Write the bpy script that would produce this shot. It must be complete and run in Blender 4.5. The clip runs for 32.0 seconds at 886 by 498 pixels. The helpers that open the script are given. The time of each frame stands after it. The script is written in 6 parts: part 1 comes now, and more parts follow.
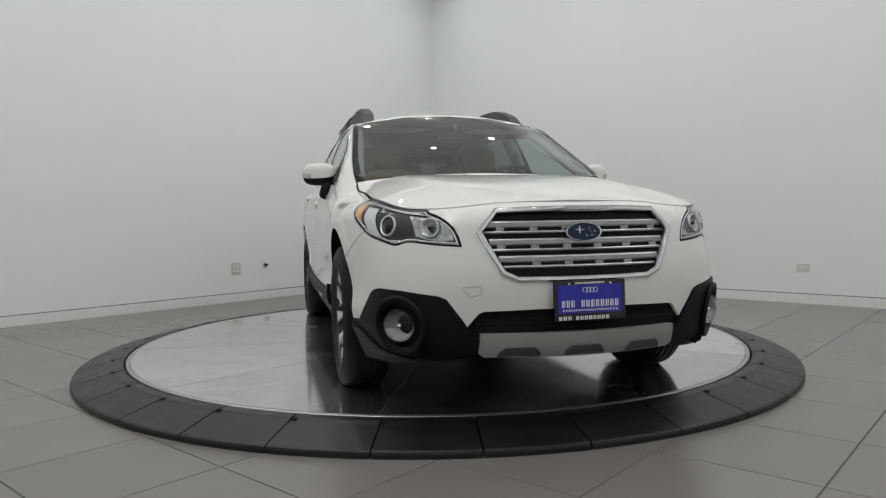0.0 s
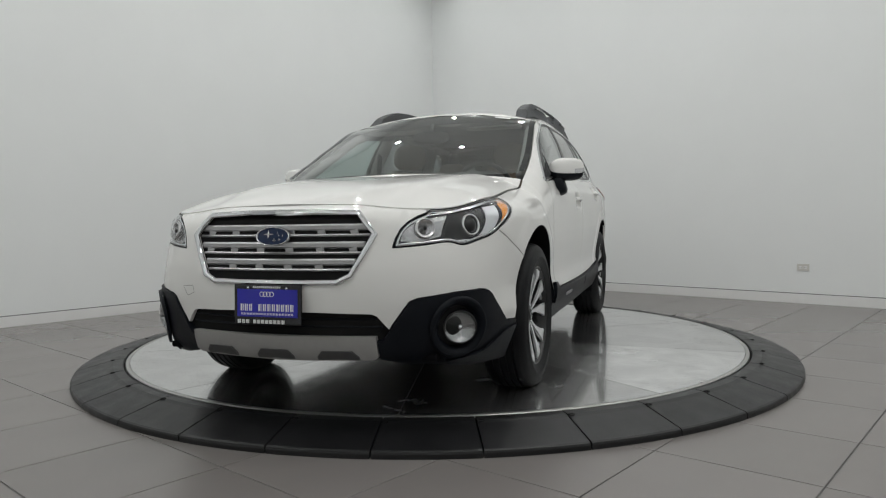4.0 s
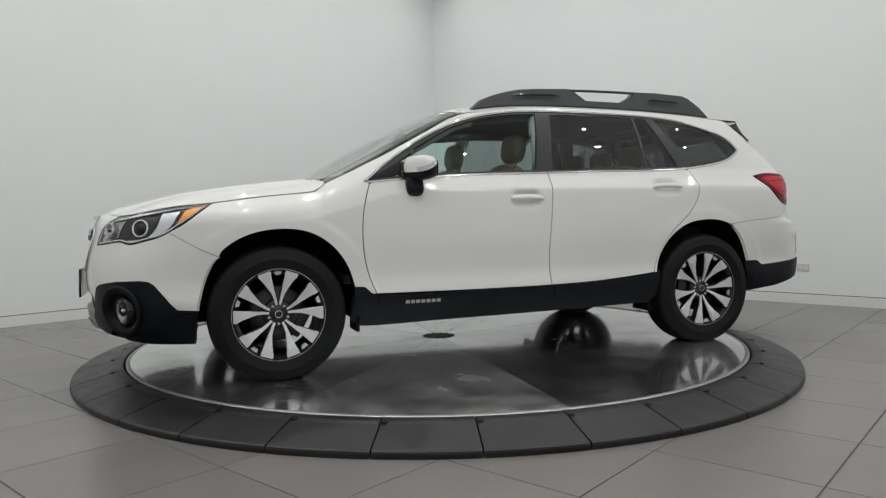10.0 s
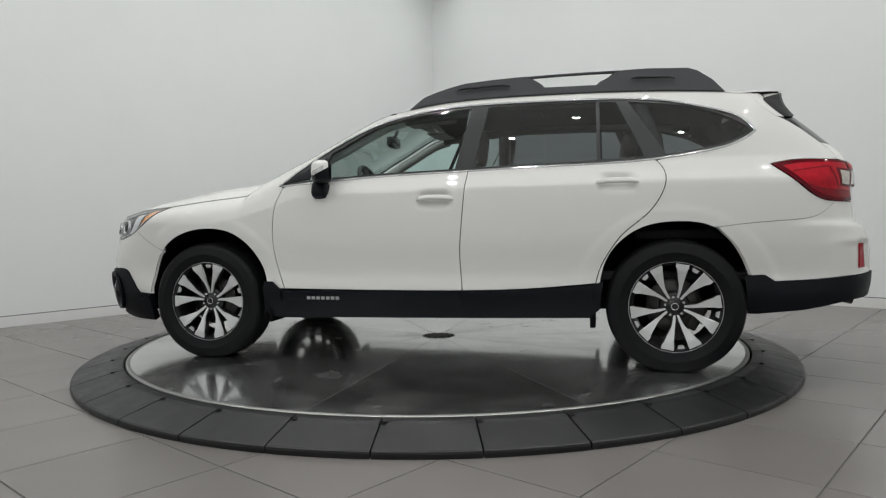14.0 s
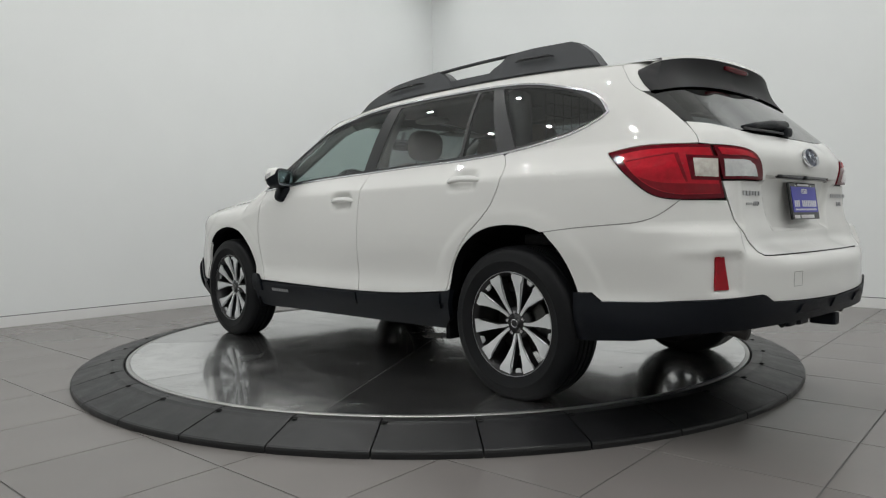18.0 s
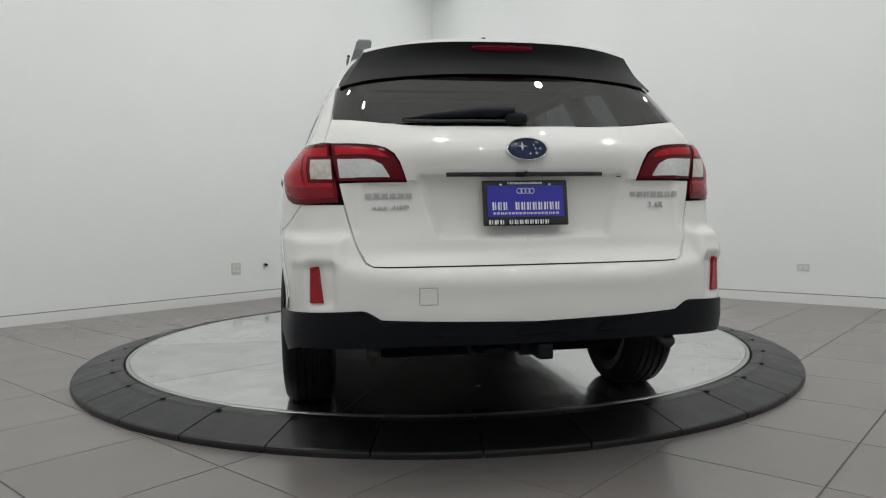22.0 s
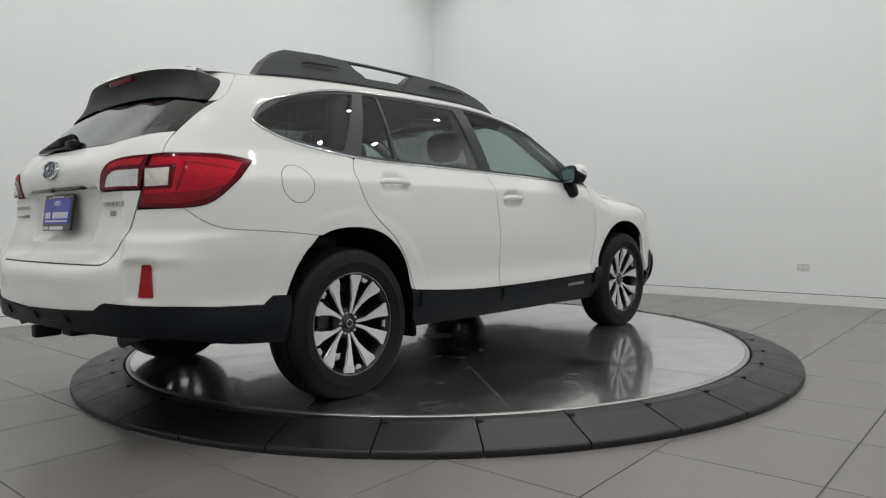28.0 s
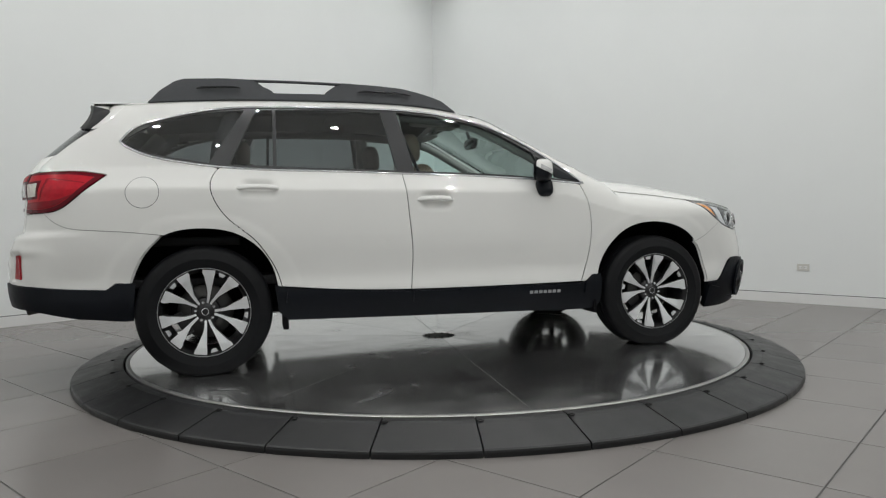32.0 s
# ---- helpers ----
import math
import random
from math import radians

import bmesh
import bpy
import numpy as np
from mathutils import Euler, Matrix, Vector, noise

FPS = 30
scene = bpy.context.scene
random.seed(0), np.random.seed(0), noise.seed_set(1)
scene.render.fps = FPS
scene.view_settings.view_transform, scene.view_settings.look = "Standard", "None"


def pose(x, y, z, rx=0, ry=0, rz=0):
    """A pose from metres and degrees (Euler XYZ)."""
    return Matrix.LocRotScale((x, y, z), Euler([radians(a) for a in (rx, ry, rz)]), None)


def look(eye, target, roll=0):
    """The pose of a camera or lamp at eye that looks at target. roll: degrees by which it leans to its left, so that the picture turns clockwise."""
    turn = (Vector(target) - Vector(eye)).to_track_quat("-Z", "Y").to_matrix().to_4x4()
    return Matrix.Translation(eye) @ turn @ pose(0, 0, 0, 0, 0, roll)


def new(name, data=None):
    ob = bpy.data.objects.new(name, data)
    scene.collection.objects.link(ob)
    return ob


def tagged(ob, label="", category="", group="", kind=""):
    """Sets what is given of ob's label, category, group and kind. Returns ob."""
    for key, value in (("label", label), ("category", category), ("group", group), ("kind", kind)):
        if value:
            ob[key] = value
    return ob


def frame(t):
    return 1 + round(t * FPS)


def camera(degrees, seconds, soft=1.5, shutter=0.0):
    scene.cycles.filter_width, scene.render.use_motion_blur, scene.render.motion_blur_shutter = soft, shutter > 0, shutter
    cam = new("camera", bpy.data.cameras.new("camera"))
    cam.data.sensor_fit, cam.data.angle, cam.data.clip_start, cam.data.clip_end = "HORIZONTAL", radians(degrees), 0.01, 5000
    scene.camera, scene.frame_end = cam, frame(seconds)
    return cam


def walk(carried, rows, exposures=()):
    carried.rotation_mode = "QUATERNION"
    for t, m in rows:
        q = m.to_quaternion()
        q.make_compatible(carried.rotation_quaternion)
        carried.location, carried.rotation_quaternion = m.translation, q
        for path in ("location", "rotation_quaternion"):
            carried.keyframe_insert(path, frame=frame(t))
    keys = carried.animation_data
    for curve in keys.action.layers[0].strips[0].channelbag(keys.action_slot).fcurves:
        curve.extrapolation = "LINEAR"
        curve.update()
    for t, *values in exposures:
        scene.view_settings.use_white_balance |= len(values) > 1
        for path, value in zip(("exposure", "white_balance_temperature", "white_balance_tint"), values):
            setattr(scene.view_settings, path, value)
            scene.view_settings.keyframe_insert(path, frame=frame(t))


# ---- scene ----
from mathutils.geometry import delaunay_2d_cdt

DECK = 0.0846          # height of the turntable deck over the floor
CAM = camera(64.65, 32.0, soft=1.2)
EYE, AIM = (0, -4.9473, 0.8352 + DECK), (0.02517, -1.95033, 0.70196 + DECK)
walk(CAM, [(0.0, look(EYE, AIM, -0.896)), (32.0, look(EYE, AIM, -0.896))],
     [(0.0, -0.09), (2.5, -0.09), (7.0, -0.03), (12.0, 0.03), (32.0, 0.06)])
HEADING, RATE = -76.066, -8.4037      # degrees at the start, degrees a second
AXIS = Vector((-0.1477, 0.0720, 0))   # middle of the wheelbase, seen from the turntable's axis

# ---- light ----
world = bpy.data.worlds.new("world")
scene.world = world
world.use_nodes = True
world.node_tree.nodes["Background"].inputs[0].default_value = (0.75, 0.8, 0.85, 1)
world.node_tree.nodes["Background"].inputs[1].default_value = 0.05
CEILING = 4.6
LAMP_POWER = 8.1


# ---- materials ----
def material(name, colour, rough=0.5, metal=0.0, grain=0.0, scale=20.0, bump=0.0, bump_scale=200.0, coat=0.0, spec=0.5, vary=0.0, coat_rough=0.03):
    m = bpy.data.materials.new(name)
    m.use_nodes = True
    nt = m.node_tree
    b = nt.nodes["Principled BSDF"]
    b.inputs["Base Color"].default_value = (*colour, 1)
    b.inputs["Roughness"].default_value = rough
    b.inputs["Metallic"].default_value = metal
    b.inputs["Coat Weight"].default_value = coat
    b.inputs["Coat Roughness"].default_value = coat_rough
    b.inputs["Specular IOR Level"].default_value = spec
    co = nt.nodes.new("ShaderNodeTexCoord")
    if grain or vary:
        n = nt.nodes.new("ShaderNodeTexNoise")
        n.inputs["Scale"].default_value, n.inputs["Detail"].default_value = scale, 6
        nt.links.new(co.outputs["Object"], n.inputs["Vector"])
        n2 = nt.nodes.new("ShaderNodeTexNoise")
        n2.inputs["Scale"].default_value, n2.inputs["Detail"].default_value = scale * 0.13, 3
        nt.links.new(co.outputs["Object"], n2.inputs["Vector"])
        add = nt.nodes.new("ShaderNodeMath")
        add.operation = "ADD"
        nt.links.new(n.outputs["Fac"], add.inputs[0])
        nt.links.new(n2.outputs["Fac"], add.inputs[1])
        if grain:
            ramp = nt.nodes.new("ShaderNodeMapRange")
            ramp.inputs[1].default_value, ramp.inputs[2].default_value = 0.6, 1.4
            ramp.inputs[3].default_value, ramp.inputs[4].default_value = 1 - grain, 1 + grain
            nt.links.new(add.outputs[0], ramp.inputs[0])
            mul = nt.nodes.new("ShaderNodeVectorMath")
            mul.operation = "SCALE"
            mul.inputs[0].default_value = colour
            nt.links.new(ramp.outputs[0], mul.inputs["Scale"])
            nt.links.new(mul.outputs[0], b.inputs["Base Color"])
        if vary:
            r2 = nt.nodes.new("ShaderNodeMapRange")
            r2.inputs[1].default_value, r2.inputs[2].default_value = 0.6, 1.4
            r2.inputs[3].default_value, r2.inputs[4].default_value = max(0.02, rough - vary), rough + vary
            nt.links.new(add.outputs[0], r2.inputs[0])
            nt.links.new(r2.outputs[0], b.inputs["Roughness"])
    if bump:
        n = nt.nodes.new("ShaderNodeTexNoise")
        n.inputs["Scale"].default_value, n.inputs["Detail"].default_value = bump_scale, 4
        nt.links.new(co.outputs["Object"], n.inputs["Vector"])
        bp = nt.nodes.new("ShaderNodeBump")
        bp.inputs["Strength"].default_value, bp.inputs["Distance"].default_value = bump, 0.002
        nt.links.new(n.outputs["Fac"], bp.inputs["Height"])
        nt.links.new(bp.outputs[0], b.inputs["Normal"])
    return m


def glass(name, tint, rough=0.0, reflect=1.0, ior=1.52):
    """A thin pane: tinted see-through with the gloss of glass."""
    m = bpy.data.materials.new(name)
    m.use_nodes = True
    nt = m.node_tree
    nt.nodes.remove(nt.nodes["Principled BSDF"])
    t, g, mix, fr = (nt.nodes.new(k) for k in ("ShaderNodeBsdfTransparent", "ShaderNodeBsdfGlossy", "ShaderNodeMixShader", "ShaderNodeLayerWeight"))
    t.inputs[0].default_value = (*tint, 1)
    g.inputs["Roughness"].default_value = rough
    g.inputs[0].default_value = (reflect, reflect, reflect, 1)
    fr.inputs[0].default_value = 0.5
    f0 = ((ior - 1) / (ior + 1)) ** 2
    pw, mr = nt.nodes.new("ShaderNodeMath"), nt.nodes.new("ShaderNodeMapRange")
    pw.operation, pw.inputs[1].default_value = "POWER", 5.0
    mr.inputs[3].default_value, mr.inputs[4].default_value = f0, 1.0
    nt.links.new(fr.outputs["Facing"], pw.inputs[0])
    nt.links.new(pw.outputs[0], mr.inputs[0])
    nt.links.new(mr.outputs[0], mix.inputs[0])
    nt.links.new(t.outputs[0], mix.inputs[1])
    nt.links.new(g.outputs[0], mix.inputs[2])
    nt.links.new(mix.outputs[0], nt.nodes["Material Output"].inputs[0])
    return m


def glow(name, colour, strength):
    m = bpy.data.materials.new(name)
    m.use_nodes = True
    b = m.node_tree.nodes["Principled BSDF"]
    b.inputs["Emission Color"].default_value = (*colour, 1)
    b.inputs["Emission Strength"].default_value = strength
    return m


PAINT = material("pearl white paint", (0.742, 0.738, 0.716), 0.5, 0.0, 0.012, 4, 0, 0, coat=1.0, spec=0.08, coat_rough=0.02)
CLAD = material("black cladding plastic", (0.0048, 0.0062, 0.0092), 0.42, 0, 0.15, 30, 0.25, 900, spec=0.16)
SHELL = material("dark seam filler", (0.008, 0.008, 0.008), 0.9, spec=0.2)
BRAKE = material("worn brake steel", (0.07, 0.068, 0.066), 0.45, 1.0, 0.15, 40)
GLASS_REAR = glass("dark rear glass", (0.20, 0.215, 0.22), ior=2.5)
GLASS_DARK = glass("privacy glass", (0.37, 0.40, 0.405), ior=1.95)
PILLAR = material("satin black pillar", (0.010, 0.011, 0.0125), 0.35, 0, 0.1, 30)
RAIL = material("dark grey rail plastic", (0.034, 0.037, 0.041), 0.55, 0, 0.12, 40, 0.3, 700)
FROST = material("frosted light blade", (0.68, 0.69, 0.70), 0.30, 0.15, 0.05, 60, coat=1.0)
FOG = material("fog lamp reflector", (0.34, 0.34, 0.34), 0.18, 0.9, 0.4, 60, 1.0, 90)
GLASS_SCREEN = glass("windscreen glass", (0.54, 0.60, 0.58), ior=2.75)
BEZEL = material("black chrome lamp bezel", (0.05, 0.052, 0.055), 0.25, 0.5, 0.06, 60)
REFLECTOR = material("faceted lamp reflector", (0.46, 0.46, 0.465), 0.20, 0.85, 0.5, 40, 1.0, 60)
HOUSING = material("black lamp housing", (0.006, 0.006, 0.007), 0.30, 0, 0.1, 40)
PAD = material("dark silver plastic", (0.10, 0.10, 0.10), 0.45, 0.3, 0.08, 40)
SPOIL = material("gloss black spoiler", (0.007, 0.007, 0.008), 0.5, 0, 0.1, 20, spec=0.25)
AMBER_CLEAR = material("clear amber lens", (0.64, 0.60, 0.55), 0.18, 0.4, 0.35, 45, 0.7, 160, spec=0.4)
GLASS_CLEAR = glass("clear green glass", (0.77, 0.89, 0.87))
CHROME = material("chrome", (0.75, 0.76, 0.78), 0.12, 1.0)
GRILLE_SILVER = material("satin grille silver", (0.40, 0.40, 0.405), 0.34, 0.85, 0.06, 40)
SKID = material("silver painted plastic", (0.36, 0.355, 0.345), 0.42, 0.35, 0.06, 30)
# mirror base colour is darkened to stand in for a dark reflection
MIRROR = material("dimming mirror glass", (0.22, 0.24, 0.26), 0.02, 1.0)
SILVER = material("silver plastic", (0.62, 0.63, 0.63), 0.32, 0.75, 0.05, 40)
GLOSS_BLACK = material("gloss black plastic", (0.010, 0.010, 0.012), 0.12)
RUBBER = material("tyre rubber", (0.0050, 0.0054, 0.0064), 0.55, 0, 0.2, 30, 0.3, 400, spec=0.20)
ALLOY = material("machined alloy", (0.78, 0.79, 0.80), 0.34, 0.6, 0.05, 60)
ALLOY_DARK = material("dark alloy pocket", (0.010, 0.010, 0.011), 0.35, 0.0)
LINER = material("wheel well liner", (0.005, 0.005, 0.006), 0.9, 0, 0.2, 30, spec=0.08)
RED = material("red lamp lens", (0.43, 0.004, 0.016), 0.30, 0, 0.30, 45, 0.4, 120, spec=0.06, coat=0.4)
REFLEX = material("red reflector lens", (0.30, 0.006, 0.014), 0.25, 0, 0.25, 60, 0.5, 160, spec=0.1, coat=0.4)
RED_DEEP = material("deep red lamp lens", (0.20, 0.003, 0.010), 0.25, 0, 0.25, 45, 0.4, 120, spec=0.06, coat=0.4)
RED_DARK = material("dark red lamp lens", (0.105, 0.003, 0.009), 0.10, 0, 0.12, 25, spec=0.20)
CLEAR_LENS = material("clear lamp lens", (0.62, 0.62, 0.62), 0.16, 0.4, 0.15, 60, 0.6, 160, coat=1.0)
AMBER = material("amber reflector", (0.85, 0.30, 0.015), 0.2, 0, 0.08, 50, 0.4, 300, coat=1.0)
LENS = glass("lamp cover", (0.95, 0.96, 0.97), ior=1.36)
LEATHER = material("beige leather", (0.19, 0.145, 0.105), 0.5, 0, 0.08, 20, 0.3, 300)
TRIM_DARK = material("dark interior trim", (0.03, 0.03, 0.032), 0.6, 0, 0.15, 30)
HEAD_CLOTH = material("dark grey roof cloth", (0.10, 0.10, 0.098), 0.9, 0, 0.06, 40)
TRIM_LIGHT = material("grey interior cloth", (0.36, 0.36, 0.345), 0.85, 0, 0.06, 40)
PLATE_BLUE = material("blue plate", (0.022, 0.022, 0.36), 0.3, 0, 0.05, 30)
WHITE = material("white print", (0.8, 0.8, 0.8), 0.4)
EMBLEM = material("dark blue emblem", (0.008, 0.020, 0.06), 0.15, 0, spec=0.35)
SEAM_GREY = material("light seam shade", (0.30, 0.295, 0.285), 0.7)
GREY_MARK = material("grey badge", (0.45, 0.45, 0.46), 0.3, 0.8)
WALL = material("white wall paint", (0.83, 0.848, 0.842), 0.9, 0, 0.012, 3, 0.08, 400, spec=0.2)
BASE_WHITE = material("white base board", (0.80, 0.80, 0.79), 0.4, 0, 0.02, 10)
GAP = material("shadow gap", (0.12, 0.12, 0.12), 0.8)
CEIL = material("ceiling paint", (0.86, 0.87, 0.86), 0.8, 0, 0.02, 3)
GROUT = material("tile grout", (0.075, 0.073, 0.07), 0.8, 0, 0.1, 60)
RAMP = material("black rubber ramp", (0.008, 0.0082, 0.009), 0.40, 0, 0.25, 14, 0.15, 500, vary=0.1, spec=0.40)
HUB_STEEL = material("dull hub steel", (0.42, 0.42, 0.41), 0.55, 0.35, 0.1, 40)
SEAM_STEEL = material("dull seam steel", (0.17, 0.17, 0.168), 0.6, 0.3, 0.1, 40)
RIM_STEEL = material("steel rim", (0.46, 0.46, 0.45), 0.42, 1.0, 0.05, 40)
OUTLET = material("outlet plastic", (0.62, 0.61, 0.57), 0.4)


def tile_material():
    m = material("grey floor tile", (0.176, 0.163, 0.156), 0.27, 0, 0.05, 2.5, 0, 300, spec=0.55)
    nt = m.node_tree
    b = nt.nodes["Principled BSDF"]
    src = b.inputs["Base Color"].links[0].from_socket
    info = nt.nodes.new("ShaderNodeObjectInfo")
    mr = nt.nodes.new("ShaderNodeMapRange")
    mr.inputs[3].default_value, mr.inputs[4].default_value = 0.94, 1.06
    sc = nt.nodes.new("ShaderNodeVectorMath")
    sc.operation = "SCALE"
    nt.links.new(info.outputs["Random"], mr.inputs[0])
    nt.links.new(src, sc.inputs[0])
    nt.links.new(mr.outputs[0], sc.inputs["Scale"])
    nt.links.new(sc.outputs[0], b.inputs["Base Color"])
    return m


TILE = tile_material()


def deck_material():
    """Brushed steel: streaks run along each plate."""
    m = material("brushed steel deck", (0.70, 0.70, 0.695), 0.22, 1.0)
    nt = m.node_tree
    b = nt.nodes["Principled BSDF"]
    b.inputs["Anisotropic"].default_value = 0.6
    b.inputs["Metallic"].default_value = 0.96
    tg = nt.nodes.new("ShaderNodeTangent")
    tg.direction_type = "UV_MAP"
    nt.links.new(tg.outputs[0], b.inputs["Tangent"])
    co = nt.nodes.new("ShaderNodeTexCoord")

    def noise(scale, detail, low, high, lo, hi, wrap=0.0):
        n = nt.nodes.new("ShaderNodeTexNoise")
        n.inputs["Scale"].default_value, n.inputs["Detail"].default_value, n.inputs["Distortion"].default_value = scale, detail, wrap
        nt.links.new(co.outputs["Object"], n.inputs["Vector"])
        r = nt.nodes.new("ShaderNodeMapRange")
        r.inputs[1].default_value, r.inputs[2].default_value, r.inputs[3].default_value, r.inputs[4].default_value = low, high, lo, hi
        nt.links.new(n.outputs["Fac"], r.inputs[0])
        return r.outputs[0]

    def total(a, b, op):
        q = nt.nodes.new("ShaderNodeMath")
        q.operation = op
        nt.links.new(a, q.inputs[0])
        nt.links.new(b, q.inputs[1])
        return q.outputs[0]

    # wiped smears, and finer tyre scuffs over them
    rough = total(noise(1.3, 4, 0.30, 0.70, 0.16, 0.21, 0.3), noise(4.0, 9, 0.40, 0.70, 0.0, 0.09, 0.9), "ADD")
    nt.links.new(rough, b.inputs["Roughness"])
    b.inputs["Coat Weight"].default_value = 1.0
    b.inputs["Coat IOR"].default_value = 1.75
    nt.links.new(total(noise(2.1, 4, 0.30, 0.70, 0.045, 0.065, 0.3), noise(6.0, 8, 0.25, 0.80, 0.0, 0.035, 0.4), "ADD"), b.inputs["Coat Roughness"])
    grey = total(noise(2.3, 5, 0.30, 0.70, 0.66, 0.78, 0.2), noise(5.0, 9, 0.36, 0.68, 1.14, 0.80, 0.9), "MULTIPLY")
    info = nt.nodes.new("ShaderNodeObjectInfo")

    def by_plate(lo, hi):
        each = nt.nodes.new("ShaderNodeMapRange")
        each.inputs[3].default_value, each.inputs[4].default_value = lo, hi
        nt.links.new(info.outputs["Random"], each.inputs[0])
        return each.outputs[0]

    # the grain of each plate runs its own way
    nt.links.new(by_plate(0.0, 0.5), b.inputs["Anisotropic Rotation"])
    nt.links.new(total(grey, by_plate(0.66, 1.20), "MULTIPLY"), b.inputs["Base Color"])
    nt.links.new(noise(4.0, 7, 0.20, 0.85, 0.97, 0.93, 0.3), b.inputs["Metallic"])
    return m


DECK_STEEL = deck_material()


# ---- mesh helpers ----
def mesh_from(name, verts, faces, mats, smooth=True, normals=None, face_mats=None):
    me = bpy.data.meshes.new(name)
    me.from_pydata([tuple(map(float, v)) for v in verts], [], [tuple(map(int, f)) for f in faces])
    for m in (mats if isinstance(mats, (list, tuple)) else [mats]):
        me.materials.append(m)
    if face_mats is not None:
        me.polygons.foreach_set("material_index", face_mats)
    me.polygons.foreach_set("use_smooth", [smooth] * len(me.polygons))
    me.update()
    if normals is not None:
        me.normals_split_custom_set_from_vertices([tuple(map(float, n)) for n in normals])
    return me


def put(name, me, parent=None, at=(0, 0, 0), label=""):
    ob = new(name, me)
    ob.parent = parent
    ob.location = at
    if label:
        ob["label"] = label
    return ob


def bm_mesh(name, bm, mat, smooth=False):
    me = bpy.data.meshes.new(name)
    bmesh.ops.recalc_face_normals(bm, faces=bm.faces)
    bm.to_mesh(me)
    bm.free()
    for m in (mat if isinstance(mat, (list, tuple)) else [mat]):
        me.materials.append(m)
    me.polygons.foreach_set("use_smooth", [smooth] * len(me.polygons))
    return me


def box_bm(size, at=(0, 0, 0), bevel=0.0, segments=2, turn=None):
    bm = bmesh.new()
    bmesh.ops.create_cube(bm, size=1.0)
    for v in bm.verts:
        v.co = Vector((v.co.x * size[0], v.co.y * size[1], v.co.z * size[2]))
    if bevel:
        bmesh.ops.bevel(bm, geom=bm.edges[:], offset=bevel, segments=segments, affect="EDGES", profile=0.6)
    if turn is not None:
        bmesh.ops.transform(bm, matrix=turn, verts=bm.verts)
    bmesh.ops.translate(bm, vec=at, verts=bm.verts)
    return bm


def box(name, size, at, mat, parent=None, bevel=0.003, turn=None, label="", smooth=False, where=(0, 0, 0)):
    return put(name, bm_mesh(name, box_bm(size, at, bevel, 2, turn), mat, smooth), parent, where, label)


def lathe(name, profile, n, mat, axis="z", closed=False, smooth=True):
    """Turns (radius, height) pairs round an axis."""
    verts, faces = [], []
    k = len(profile)
    for i in range(n):
        a = 2 * math.pi * i / n
        for r, h in profile:
            c, s = r * math.cos(a), r * math.sin(a)
            verts.append((c, s, h) if axis == "z" else (c, h, s))
    for i in range(n):
        j = (i + 1) % n
        for q in range(k if closed else k - 1):
            w = (q + 1) % k
            faces.append((i * k + q, j * k + q, j * k + w, i * k + w))
    return mesh_from(name, verts, faces, mat, smooth)


def tube(name, pts, radius, mat, n=8, flat=1.0):
    """A rod along a list of points; flat squeezes its height."""
    pts = [Vector(p) for p in pts]
    verts, faces = [], []
    for i, p in enumerate(pts):
        d = (pts[min(i + 1, len(pts) - 1)] - pts[max(i - 1, 0)]).normalized()
        side = d.cross(Vector((0, 0, 1)))
        if side.length < 1e-4:
            side = d.cross(Vector((0, 1, 0)))
        side.normalize()
        up = side.cross(d)
        r = radius[i] if isinstance(radius, (list, tuple)) else radius
        for k in range(n):
            a = 2 * math.pi * k / n
            verts.append(p + side * math.cos(a) * r + up * math.sin(a) * r * flat)
    for i in range(len(pts) - 1):
        for k in range(n):
            faces.append((i * n + k, i * n + (k + 1) % n, (i + 1) * n + (k + 1) % n, (i + 1) * n + k))
    faces += [tuple(range(n))[::-1], tuple(range((len(pts) - 1) * n, len(pts) * n))]
    return mesh_from(name, verts, faces, mat)


def spline(xs, ys):
    """Natural cubic through the points; returns a function of arrays."""
    xs, ys = np.asarray(xs, float), np.asarray(ys, float)
    n = len(xs)
    h = np.diff(xs)
    A, r = np.eye(n), np.zeros(n)
    for i in range(1, n - 1):
        A[i, i - 1:i + 2] = h[i - 1], 2 * (h[i - 1] + h[i]), h[i]
        r[i] = 6 * ((ys[i + 1] - ys[i]) / h[i] - (ys[i] - ys[i - 1]) / h[i - 1])
    m = np.linalg.solve(A, r)

    def f(x):
        x = np.clip(np.asarray(x, float), xs[0], xs[-1])
        i = np.clip(np.searchsorted(xs, x) - 1, 0, n - 2)
        a, b = xs[i + 1] - x, x - xs[i]
        return (m[i] * a ** 3 + m[i + 1] * b ** 3) / (6 * h[i]) + (ys[i] / h[i] - m[i] * h[i] / 6) * a + (ys[i + 1] / h[i] - m[i + 1] * h[i] / 6) * b
    return f


# ---- the room ----
TILE_ANGLE = 48.8
E1 = Vector((math.cos(radians(47.2)), math.sin(radians(47.2)), 0))   # along one wall
E2 = Vector((E1.y, -E1.x, 0))                                        # along the other
CORNER = Vector((-0.02, 5.50, 0))
SIDE, THICK = 9.8, 0.6


